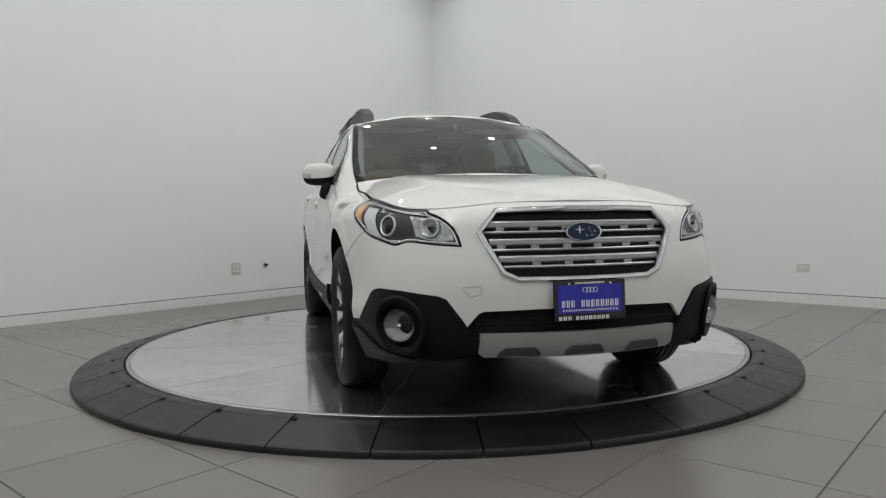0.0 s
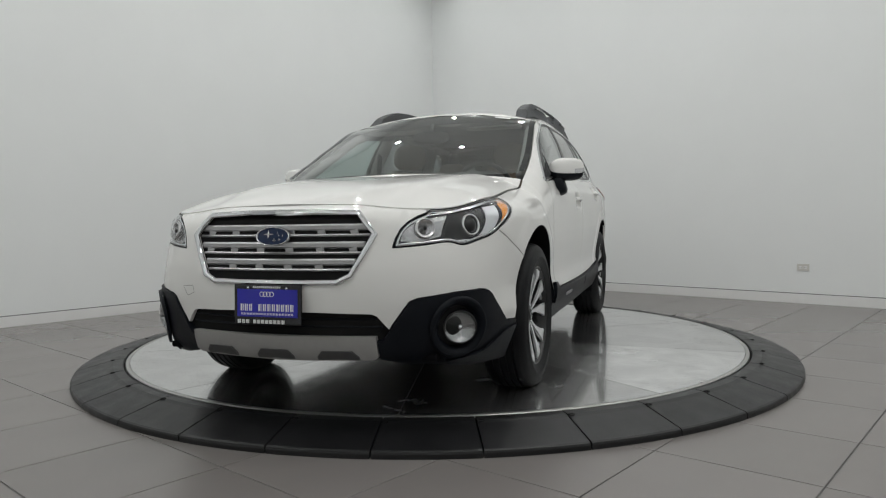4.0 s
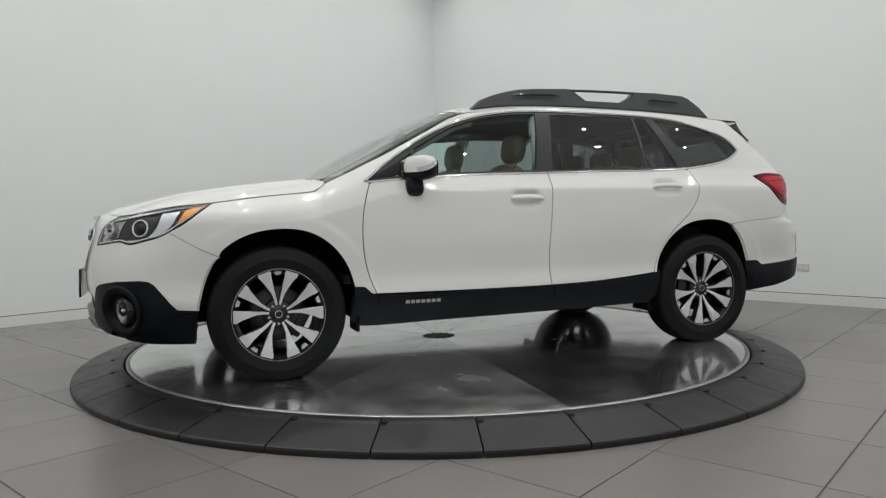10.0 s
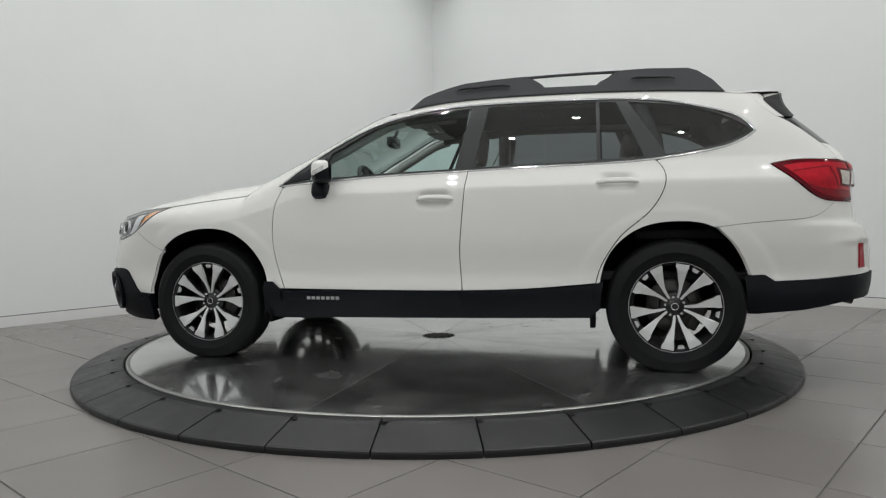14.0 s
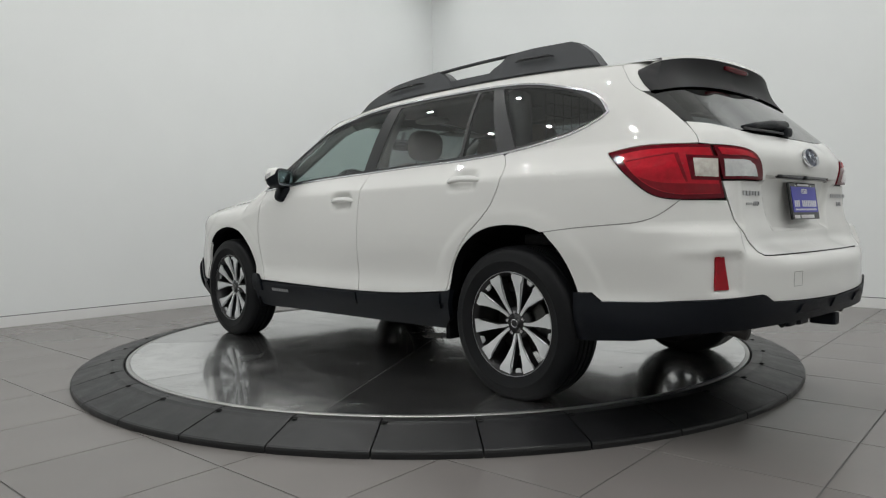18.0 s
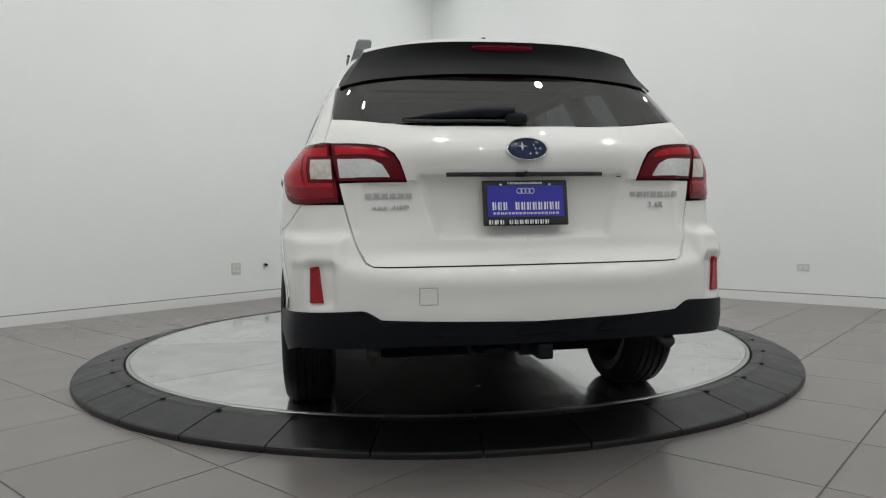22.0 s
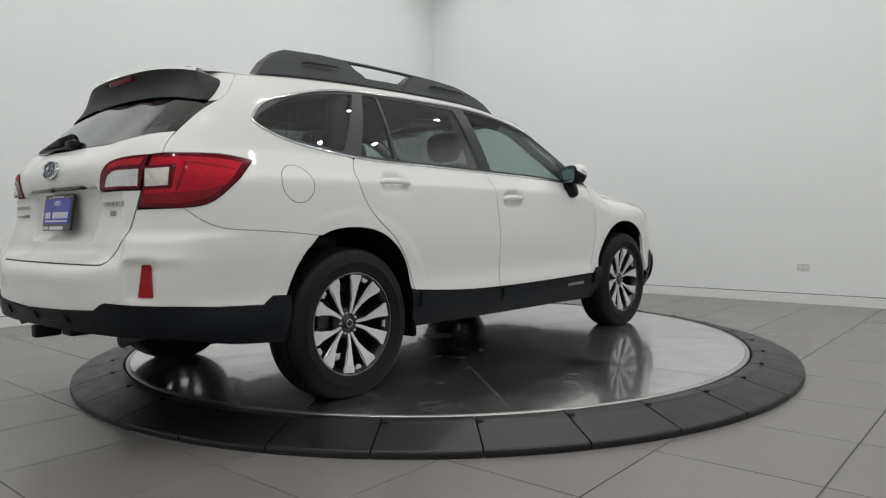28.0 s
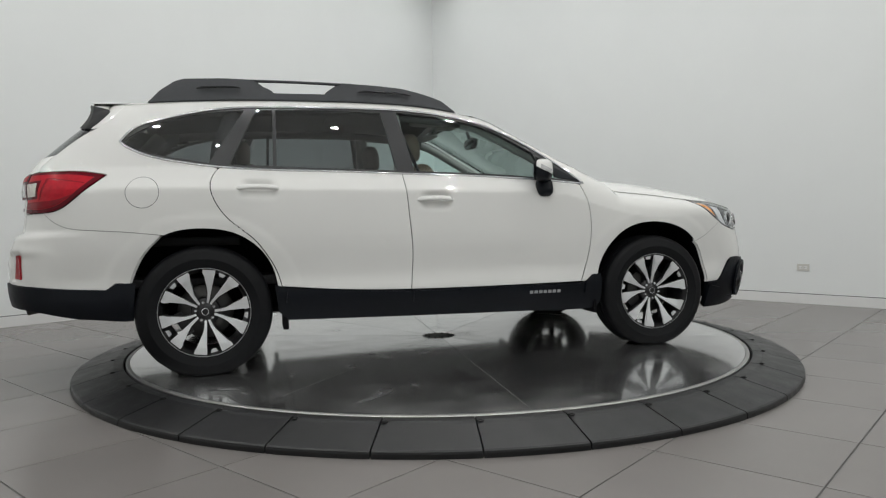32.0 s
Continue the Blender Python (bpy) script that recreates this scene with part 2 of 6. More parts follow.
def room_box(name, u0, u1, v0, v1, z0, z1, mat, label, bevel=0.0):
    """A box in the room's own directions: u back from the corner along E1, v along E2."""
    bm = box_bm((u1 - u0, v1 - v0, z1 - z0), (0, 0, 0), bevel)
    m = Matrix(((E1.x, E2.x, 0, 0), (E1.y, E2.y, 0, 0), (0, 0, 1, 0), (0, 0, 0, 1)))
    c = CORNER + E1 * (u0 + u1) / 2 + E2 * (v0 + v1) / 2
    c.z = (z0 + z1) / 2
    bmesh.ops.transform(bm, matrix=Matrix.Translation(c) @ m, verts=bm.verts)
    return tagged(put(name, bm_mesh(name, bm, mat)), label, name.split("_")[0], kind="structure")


room_box("wall_west", -SIDE, THICK, -THICK, 0, -0.1, CEILING, WALL, "smooth white painted wall of the photo studio")
room_box("wall_north", 0, THICK, 0, SIDE, -0.1, CEILING, WALL, "smooth white painted wall of the photo studio")
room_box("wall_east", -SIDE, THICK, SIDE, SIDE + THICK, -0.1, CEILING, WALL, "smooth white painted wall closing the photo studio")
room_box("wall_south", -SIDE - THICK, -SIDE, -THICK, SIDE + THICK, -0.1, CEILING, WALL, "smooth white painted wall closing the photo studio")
room_box("ceiling", -SIDE - THICK, THICK, -THICK, SIDE + THICK, CEILING, CEILING + 0.15, CEIL, "plain painted studio ceiling with round spotlights")
room_box("baseboard_west", -SIDE, -0.022, 0.002, 0.020, 0.0, 0.096, BASE_WHITE, "white base board under a thin shadow gap", 0.002)
room_box("baseboard_north", -0.020, -0.002, 0.0, SIDE, 0.0, 0.096, BASE_WHITE, "white base board under a thin shadow gap", 0.002)
room_box("trim_west", -SIDE, -0.014, 0.001, 0.012, 0.096, 0.103, GAP, "thin dark shadow gap over the base board")
room_box("trim_north", -0.012, -0.001, 0.0, SIDE, 0.096, 0.103, GAP, "thin dark shadow gap over the base board")

# floor: a slab of grout with single tiles laid on it
floor = room_box("floor", -SIDE, 0, 0, SIDE, -0.12, -0.003, GROUT, "large grey floor tiles with thin dark joints")
TU, TV = 0.580, 0.5965


def tile_mesh(w, d, t=0.006):
    bm = box_bm((w, d, t), (0, 0, 0), 0.0012, 1)
    return bm_mesh("tile", bm, TILE)


TILE_MESH = tile_mesh(TU - 0.006, TV - 0.006)
turn_room = radians(TILE_ANGLE)
rest_v, rest_f, near = [], [], 0
base_u, base_v = -2.312, 0.926
T1 = Vector((math.cos(radians(TILE_ANGLE)), math.sin(radians(TILE_ANGLE)), 0))     # the tiles lie a little askew to the walls
T2 = Vector((T1.y, -T1.x, 0))
for i in range(-20, 22):
    for j in range(-20, 22):
        pu, pv = base_u + (i + 0.5) * TU, base_v + (j + 0.5) * TV
        p = T1 * pu + T2 * pv
        q = p - CORNER
        if not (-SIDE - 0.28 < q.dot(E1) < 0.28 and -0.28 < q.dot(E2) < SIDE + 0.28):
            continue
        if p.length < 1.85:
            continue
        if p.y > -4.6 and abs(p.x) < 1.3 + 0.66 * (p.y + 4.95) and near < 300:
            t = put("tile", TILE_MESH, floor, (p.x, p.y, -0.003))
            t.rotation_euler = (0, 0, turn_room)
            near += 1
        else:
            k = len(rest_v)
            for a, b in ((-1, -1), (1, -1), (1, 1), (-1, 1)):
                c = p + T1 * a * (TU / 2 - 0.003) + T2 * b * (TV / 2 - 0.003)
                rest_v.append((c.x, c.y, 0.0))
            rest_f.append((k, k + 1, k + 2, k + 3))
tagged(put("tiles_far", mesh_from("tiles_far", rest_v, [f[::-1] for f in rest_f], TILE, False), floor), kind="stuff")


# ---- wall fittings ----
def outlet(wide, high, sockets, centre, along, normal, label):
    root = new("wall_outlet")
    root.matrix_world = Matrix.Translation(centre) @ Matrix(((along.x, normal.x, 0, 0), (along.y, normal.y, 0, 0), (0, 0, 1, 0), (0, 0, 0, 1)))
    tagged(root, label, "wall outlet")
    box("cover_plate", (wide, 0.007, high), (0, 0.0035, 0), OUTLET, root, 0.002)
    for sx, sz in sockets:
        s = box("socket", (0.030, 0.004, 0.026), (sx, 0.008, sz), BASE_WHITE, root, 0.001)
        for k in (-0.006, 0.006):
            box("slot", (0.003, 0.0015, 0.010), (sx + k, 0.0105, sz), GAP, s, 0)
    return root


N_WEST, N_NORTH = E2, -E1


def on_west(x):
    """The foot of the west wall at that x."""
    return CORNER + E1 * ((x - CORNER.x) / E1.x)


def on_north(x):
    return CORNER + E2 * ((x - CORNER.x) / E2.x)


c = on_west(-2.298) + Vector((0, 0, 0.297 + DECK))
outlet(0.116, 0.125, ((-0.024, 0.028), (0.024, 0.028), (-0.024, -0.028), (0.024, -0.028)), c, E1, N_WEST, "white double wall outlet on the studio wall")
c = on_north(3.689) + Vector((0, 0, 0.279 + DECK))
outlet(0.115, 0.070, ((-0.022, 0.0), (0.022, 0.0)), c, E2, N_NORTH, "beige wall outlet on the studio wall")
c = on_west(-2.036) + Vector((0, 0, 0.317 + DECK))
jack = new("cable_stub")
jack.location = c
tagged(jack, "small dark cable connector sticking out of the wall", "connector")
kn = put("wall_plate", lathe("wall_plate", [(0.0, 0.0), (0.030, 0.0), (0.030, 0.005), (0.0, 0.006)], 20, OUTLET), jack)
kn.rotation_euler = N_WEST.to_track_quat("Z", "Y").to_euler()
kn = put("plug", lathe("plug", [(0.0, 0.0), (0.014, 0.0), (0.016, 0.03), (0.010, 0.05), (0.0, 0.052)], 16, CLAD), jack)
kn.rotation_euler = N_WEST.to_track_quat("Z", "Y").to_euler()


# ---- ceiling spotlights ----
BULB = glow("lit lamp face", (1.0, 0.99, 0.96), 12.0)


def spotlight(x, y):
    root = new("ceiling_spotlight")
    root.location = (x, y, CEILING)
    tagged(root, "round lit spotlight recessed in the ceiling", "ceiling light", "ceiling spotlights")
    put("trim_ring", lathe("trim_ring", [(0.041, 0.0), (0.064, 0.0), (0.064, -0.012), (0.056, -0.02), (0.044, -0.012)], 32, BASE_WHITE, closed=True), root)
    put("lamp_face", lathe("lamp_face", [(0.0, -0.006), (0.025, -0.007), (0.042, -0.004)], 24, BULB), root)
    return root


SPOTS = [tuple((CORNER - E1 * u + E2 * v).xy) for u in (0.95, 2.53, 4.11, 5.69, 7.27, 8.85) for v in (0.95, 2.53, 4.11, 5.69, 7.27, 8.85)]
for sx, sy in SPOTS:
    spotlight(sx, sy)
    d = bpy.data.lights.new("spot_glow", "AREA")
    d.shape, d.size, d.energy, d.color = "DISK", 0.085, LAMP_POWER, (0.998, 1.0, 0.99)
    d.spread = radians(165)
    ob = new("spot_glow", d)
    ob.location = (sx, sy, CEILING - 0.03)


# ---- the turntable ----
R_DECK, R_HOLE, R_FLAT, R_OUT = 2.016, 0.115, 2.105, 2.318
turntable = new("turntable")
turntable.location = (0, 0, DECK)
tagged(turntable, "round brushed steel vehicle turntable let into a rubber ramp", "turntable")


def sector_mesh(a0, a1, r0, r1, z0, z1, n, gap, mat, name):
    """A flat ring piece with thickness, and a map laid along its middle line."""
    verts, faces = [], []
    rr = [r0, (r0 + r1) / 2, r1]
    for z in (z1, z0):
        for r in rr:
            g = gap / r
            for i in range(n + 1):
                a = a0 + g + (a1 - a0 - 2 * g) * i / n
                verts.append((r * math.cos(a), r * math.sin(a), z))
    row, layer = n + 1, 3 * (n + 1)
    for q in range(2):
        for i in range(n):
            k = q * row + i
            faces.append((k, k + row, k + row + 1, k + 1))
    loop = list(range(row)) + [row + n, 2 * row + n] + list(range(2 * row + n - 1, 2 * row - 1, -1)) + [row]
    for i in range(len(loop)):
        a, b = loop[i], loop[(i + 1) % len(loop)]
        faces.append((a, b, b + layer, a + layer))
    me = mesh_from(name, verts, faces, mat, False)
    uv = me.uv_layers.new(name="along")
    mid = (a0 + a1) / 2
    for lp in me.loops:
        v = me.vertices[lp.vertex_index].co
        uv.data[lp.index].uv = (v.x * math.cos(mid) + v.y * math.sin(mid), -v.x * math.sin(mid) + v.y * math.cos(mid))
    return me


for k in range(10):
    a = radians(10.5 + 36 * k)
    put("deck_plate", sector_mesh(a, a + radians(36), R_HOLE, R_DECK - 0.0125, -0.010, 0.0, 18, 0.0022, DECK_STEEL, "deck_plate"), turntable)
put("deck_rim", lathe("deck_rim", [(R_DECK - 0.010, -0.02), (R_DECK - 0.010, 0.000), (R_DECK + 0.008, 0.000), (R_DECK + 0.012, -0.003), (R_DECK + 0.012, -0.04)], 160, RIM_STEEL, smooth=False), turntable, label="polished steel rim")
put("underplate", lathe("underplate", [(0.0, -0.004), (R_DECK - 0.013, -0.004), (R_DECK - 0.013, -0.05), (0.0, -0.05)], 96, SEAM_STEEL), turntable)
hub = put("hub_cover", lathe("hub_cover", [(0.0, 0.001), (0.080, 0.001), (0.108, 0.0005), (0.110, -0.012)], 48, HUB_STEEL), turntable, label="round steel hub cover")
for k in range(12):
    a = 2 * math.pi * (k + 0.5) / 12
    put("hub_bolt", lathe("hub_bolt", [(0.0, 0.006), (0.006, 0.006), (0.008, 0.002), (0.008, 0.0)], 8, GAP), hub, (0.096 * math.cos(a), 0.096 * math.sin(a), 0.001))

ramp_ring = new("ramp_ring")
tagged(ramp_ring, "black rubber ramp ring in wedge segments round the turntable", "ramp")
STEP = 10.775


def ramp_mesh(span):
    prof = [(2.040, 0.0), (2.040, DECK - 0.006), (2.044, DECK + 0.000), (2.070, DECK), (R_FLAT - 0.01, DECK - 0.001), (R_FLAT + 0.012, DECK - 0.008), (R_OUT - 0.012, 0.032), (R_OUT - 0.003, 0.027), (R_OUT, 0.018), (R_OUT, 0.0)]
    verts, faces = [], []
    n, k = 8, len(prof)
    for i in range(n + 1):
        f = i / n
        for r, z in prof:
            g = 0.0035 / r
            a = g + (radians(span) - 2 * g) * f
            verts.append((r * math.cos(a), r * math.sin(a), z))
    for i in range(n):
        for q in range(k - 1):
            faces.append((i * k + q, (i + 1) * k + q, (i + 1) * k + q + 1, i * k + q + 1))
    faces += [tuple(range(k)), tuple(range(n * k, n * k + k))[::-1]]
    return mesh_from("ramp_segment", verts, faces, RAMP, False)


SEG, SEG_LAST = ramp_mesh(STEP), ramp_mesh(360 - 33 * STEP + STEP)
BOLT = lathe("ramp_bolt", [(0.0, -0.004), (0.006, -0.004), (0.008, 0.002), (0.013, 0.0035), (0.015, 0.0)], 12, SHELL)
for k in range(33):
    a = -85.9 + STEP * (k - 16)
    seg = put("ramp_segment", SEG if k < 32 else SEG_LAST, ramp_ring)
    seg.rotation_euler = (0, 0, radians(a))
    put("ramp_bolt", BOLT, seg, (R_FLAT * math.cos(radians(0.45)), R_FLAT * math.sin(radians(0.45)), DECK - 0.003))
put("inner_gasket", lathe("inner_gasket", [(2.032, 0.0), (2.032, DECK - 0.012), (2.042, DECK - 0.012), (2.042, 0.0)], 128, SHELL), ramp_ring)


# ---- the car: its design surfaces, in metres from the middle of the wheelbase, x forward, y to its left ----
def hood_crease(x, y):
    """Two soft ridges that run from the windscreen corners to the nose."""
    yc = np.interp(x, (1.1, 2.2), (0.56, 0.36))
    d = y - yc
    return 0.007 * np.exp(-np.where(d > 0, d / 0.05, d / 0.14) ** 2) * np.clip((2.25 - x) / 0.3, 0, 1)


def top_z(x, y):
    """Height of bonnet, windscreen and roof."""
    x, y = np.asarray(x, float), np.abs(np.asarray(y, float))
    hood = HOOD_Z(x) - HOOD_DROP(x) * 1.085 * (y / 0.745) ** np.interp(x, (1.1, 1.7, 2.2), (5.5, 4.2, 3.0)) + hood_crease(x, y)
    hood = hood - 0.026 * ramp01((x - 1.8) / 0.33) * ramp01((y - 0.2) / 0.38)
    screen = SCREEN_Z(x) - np.interp(x, (0.22, 0.50, 0.75, 0.95, 1.10), (0.056, 0.078, 0.081, 0.064, 0.040)) * (y / 0.66) ** 2.1
    roof = ROOF_Z(x) - 0.072 * (y / 0.60) ** 2.4
    f = np.clip((1.175 - x) / 0.085, 0, 1)
    f = f * f * (3 - 2 * f)
    g = np.clip((0.36 - x) / 0.28, 0, 1)
    g = g * g * (3 - 2 * g)
    front = hood + (screen - hood) * f
    return front + (roof - front) * g


HOOD_Z = spline((1.00, 1.12, 1.44, 1.77, 2.08, 2.19, 2.28), (1.090, 1.080, 1.050, 1.006, 0.945, 0.914, 0.880))
HOOD_DROP = spline((1.0, 1.26, 1.47, 1.7, 1.9, 2.12, 2.3), (0.070, 0.077, 0.075, 0.071, 0.062, 0.055, 0.05))
SCREEN_Z = spline((0.08, 0.22, 0.45, 0.70, 0.95, 1.13, 1.25), (1.576, 1.536, 1.446, 1.328, 1.188, 1.068, 0.990))
ROOF_Z = spline((-2.05, -1.90, -1.65, -1.2, -0.7, -0.2, 0.08, 0.22, 0.36), (1.520, 1.545, 1.572, 1.598, 1.606, 1.598, 1.570, 1.540, 1.498))

# plan outline at its widest, from the middle of the tail round to the middle of the nose
PLAN_X = (-2.455, -2.445, -2.405, -2.330, -2.210, -2.010, -1.75, -1.37, -0.90, -0.23, 0.50, 0.95, 1.37, 1.75, 1.965, 2.115, 2.232, 2.312, 2.354, 2.366)
PLAN_Y = (0.0, 0.30, 0.530, 0.710, 0.820, 0.869, 0.890, 0.908, 0.904, 0.902, 0.902, 0.902, 0.910, 0.885, 0.828, 0.748, 0.605, 0.405, 0.185, 0.0)
BELT_Z = (1.165, 1.165, 1.165, 1.16, 1.15, 1.145, 1.14, 1.135, 1.125, 1.105, 1.045, 0.910, 0.82, 0.83, 0.80, 0.77, 0.78, 0.81, 0.84, 0.85)
TOP_X = (-1.87, -1.868, -1.858, -1.838, -1.80, -1.75, -1.66, -1.37, -0.90, -0.23, 0.42, 0.92, 1.36, 1.72, 1.905, 2.055, 2.146, 2.202, 2.226, 2.232)
TOP_Y = (0.0, 0.26, 0.44, 0.535, 0.572, 0.586, 0.594, 0.602, 0.608, 0.622, 0.688, 0.750, 0.752, 0.764, 0.744, 0.690, 0.585, 0.392, 0.176, 0.0)
ROLL = (0.95, 0.95, 0.95, 0.92, 0.88, 0.82, 0.78, 0.72, 0.68, 0.68, 0.68, 0.50, 0.22, 0.22, 0.25, 0.3, 0.35, 0.4, 0.4, 0.4)
# how far the skin lies inside that outline, by height
LEVELS = (0.20, 0.27, 0.34, 0.42, 0.50, 0.58, 0.64, 0.67, 0.70, 0.75, 0.80, 0.88, 0.95, 1.02, 1.08, 1.17)
IN_TAIL = (0.14, 0.07, 0.035, 0.010, 0.0, 0.0, 0.004, 0.034, 0.098, 0.122, 0.132, 0.138, 0.132, 0.114, 0.116, 0.205)
IN_REAR_CORNER = (0.13, 0.07, 0.035, 0.010, 0.0, 0.0, 0.001, 0.006, 0.022, 0.040, 0.052, 0.062, 0.068, 0.076, 0.094, 0.150)
IN_SIDE = (0.080, 0.048, 0.022, 0.005, 0.018, 0.016, 0.010, 0.007, 0.005, 0.003, 0.002, 0.005, 0.014, 0.042, 0.074, 0.122)
IN_FRONT_CORNER = (0.13, 0.055, 0.020, 0.004, 0.0, 0.004, 0.012, 0.018, 0.024, 0.036, 0.048, 0.08, 0.11, 0.14, 0.17, 0.2)
IN_NOSE = (0.14, 0.055, 0.025, 0.015, 0.006, 0.004, 0.008, 0.014, 0.020, 0.030, 0.040, 0.058, 0.09, 0.12, 0.15, 0.2)

_d = np.concatenate([[0], np.cumsum(np.hypot(np.diff(PLAN_X), np.diff(PLAN_Y)))])
S_END = float(_d[-1])
F_PX, F_PY, F_BZ, F_TX, F_TY, F_ROLL = (spline(_d, v) for v in (PLAN_X, PLAN_Y, BELT_Z, TOP_X, TOP_Y, ROLL))
F_IN = [spline(LEVELS, v) for v in (IN_TAIL, IN_REAR_CORNER, IN_SIDE, IN_FRONT_CORNER, IN_NOSE)]
ANCHOR = (_d[0], _d[1], _d[3], _d[5], _d[13], _d[15], _d[17], _d[19])     # where each lower profile holds
ANCHOR_KIND = (0, 0, 1, 2, 2, 3, 4, 4)


def side_in(s, z):
    """The side's own profile: upright up to a crease that climbs to the tail, then leaning in."""
    zc = np.interp(F_PX(s), (-2.1, -1.85, -1.3, -0.2, 0.6, 1.1, 1.7), (1.000, 1.010, 1.012, 0.998, 0.982, 0.965, 0.95))
    w = z - zc
    soft = 0.007
    lean = 0.5 * (w + np.sqrt(w * w + soft * soft))
    low = F_IN[2](np.minimum(z, 0.75))
    return low + 0.016 * np.clip((z - 0.75) / 0.27, 0, 1.2) ** 2 + 0.66 * lean


def inset(s, z):
    out = np.zeros_like(z)
    for i in range(len(ANCHOR) - 1):
        k0, k1 = ANCHOR_KIND[i], ANCHOR_KIND[i + 1]
        m = (s >= ANCHOR[i]) & (s <= ANCHOR[i + 1])
        if not m.any():
            continue
        f = (s[m] - ANCHOR[i]) / (ANCHOR[i + 1] - ANCHOR[i])
        f = f * f * (3 - 2 * f)
        p0, p1 = (side_in(s[m], z[m]) if k == 2 else F_IN[k](z[m]) for k in (k0, k1))
        out[m] = p0 * (1 - f) + p1 * f
    return out


def ramp01(t):
    t = np.clip(t, 0, 1)
    return t * t * (3 - 2 * t)


def low_point(s, z):
    h = 1e-3
    px, py = F_PX(s), F_PY(s)
    tx, ty = F_PX(s + h) - F_PX(s - h), F_PY(s + h) - F_PY(s - h)
    ln = np.hypot(tx, ty) + 1e-12
    d = inset(s, z)
    # the shallow bay for the rear plate
    bay = ramp01((0.345 + 0.34 * np.clip(z - 0.77, 0, 0.22) - s) / 0.032) * ramp01((z - 0.755) / 0.030)
    d = d + 0.034 * bay * ramp01((0.990 - z) / 0.012)
    # the gate beside it steps back under the lamps
    d = d + 0.013 * (1 - bay) * ramp01((0.966 - z) / 0.010) * ramp01((z - 0.70) / 0.20) * ramp01((0.640 - s) / 0.05)
    # a shelf on the rear bumper corner: set back above, proud below, and a hollow round the reflector
    r = ramp01((s - 0.60) / 0.06) * ramp01((1.22 - s) / 0.28)
    d = d - 0.022 * ramp01((s - 0.652) / 0.034) * ramp01((1.02 - s) / 0.22) * ramp01((z - 0.655) / 0.045) * ramp01((0.784 - z) / 0.022)
    d = d + r * 0.019 * ramp01((z - 0.770) / 0.026) * ramp01((1.085 - z) / 0.13)
    d = d + 0.012 * ramp01((s - 0.690) / 0.012) * ramp01((0.830 - s) / 0.05) * ramp01((z - 0.532) / 0.014) * ramp01((0.698 - z) / 0.010)
    # dishes behind the door handles
    for xh, zh in ((-0.070, 0.940), (-1.074, 1.010)):
        d = d + 0.030 * np.exp(-((px - xh) / 0.084) ** 4 - ((z - zh) / 0.044) ** 4) * (py > 0.5)
    # the wheel arches stand a little proud
    for xw in (1.3725, -1.3725):
        rr = np.hypot(px - xw, z - 0.345)
        d = d - 0.0045 * ramp01((0.55 - rr) / 0.045) * ramp01((z - 0.36) / 0.1)
    return px - (-ty / ln) * d, py - (tx / ln) * d


def top_line(s):
    x, y = F_TX(s), F_TY(s)
    return x, y, top_z(x, y) - 0.003


def skin(s, z):
    """The body side, tail and nose: s runs along the plan outline, z is the height."""
    s, z = np.broadcast_arrays(np.asarray(s, float), np.asarray(z, float))
    s, z = np.clip(s, 0, S_END), z.astype(float)
    bz = F_BZ(s)
    lx, ly = low_point(s, np.minimum(z, bz))
    tx, ty, tz = top_line(s)
    t = np.clip((z - bz) / np.maximum(tz - bz, 1e-4), 0, 1)
    a = F_ROLL(s)
    f = a * t + (1 - a) * t ** 3.2
    x, y = lx + (tx - lx) * f, ly + (ty - ly) * f
    return np.stack([x, y, np.minimum(z, tz)], -1)


def skin_normal(s, z):
    h = 5e-3
    a = skin(np.clip(np.asarray(s) + h, 0, S_END), z) - skin(np.clip(np.asarray(s) - h, 0, S_END), z)
    b = skin(s, np.asarray(z) + h) - skin(s, np.asarray(z) - h)
    n = -np.cross(a, b)
    # the surface runs from tail to nose on the left side: its outside lies to the left
    ln = np.linalg.norm(n, axis=-1, keepdims=True)
    return n / np.maximum(ln, 1e-12)


S_GRID = np.linspace(0, S_END, 1500)


def s_of(kind, value, z):
    """Where along the outline the skin has that x (on the side), or that y (at the nose or the tail)."""
    p = skin(S_GRID, np.full_like(S_GRID, z))
    if kind == "x":
        return float(np.interp(value, p[:, 0], S_GRID))
    if kind == "n":
        m = S_GRID > _d[12]
        return float(np.interp(-value, -p[m, 1], S_GRID[m]))
    m = S_GRID < _d[7]
    return float(np.interp(value, p[m, 1], S_GRID[m]))


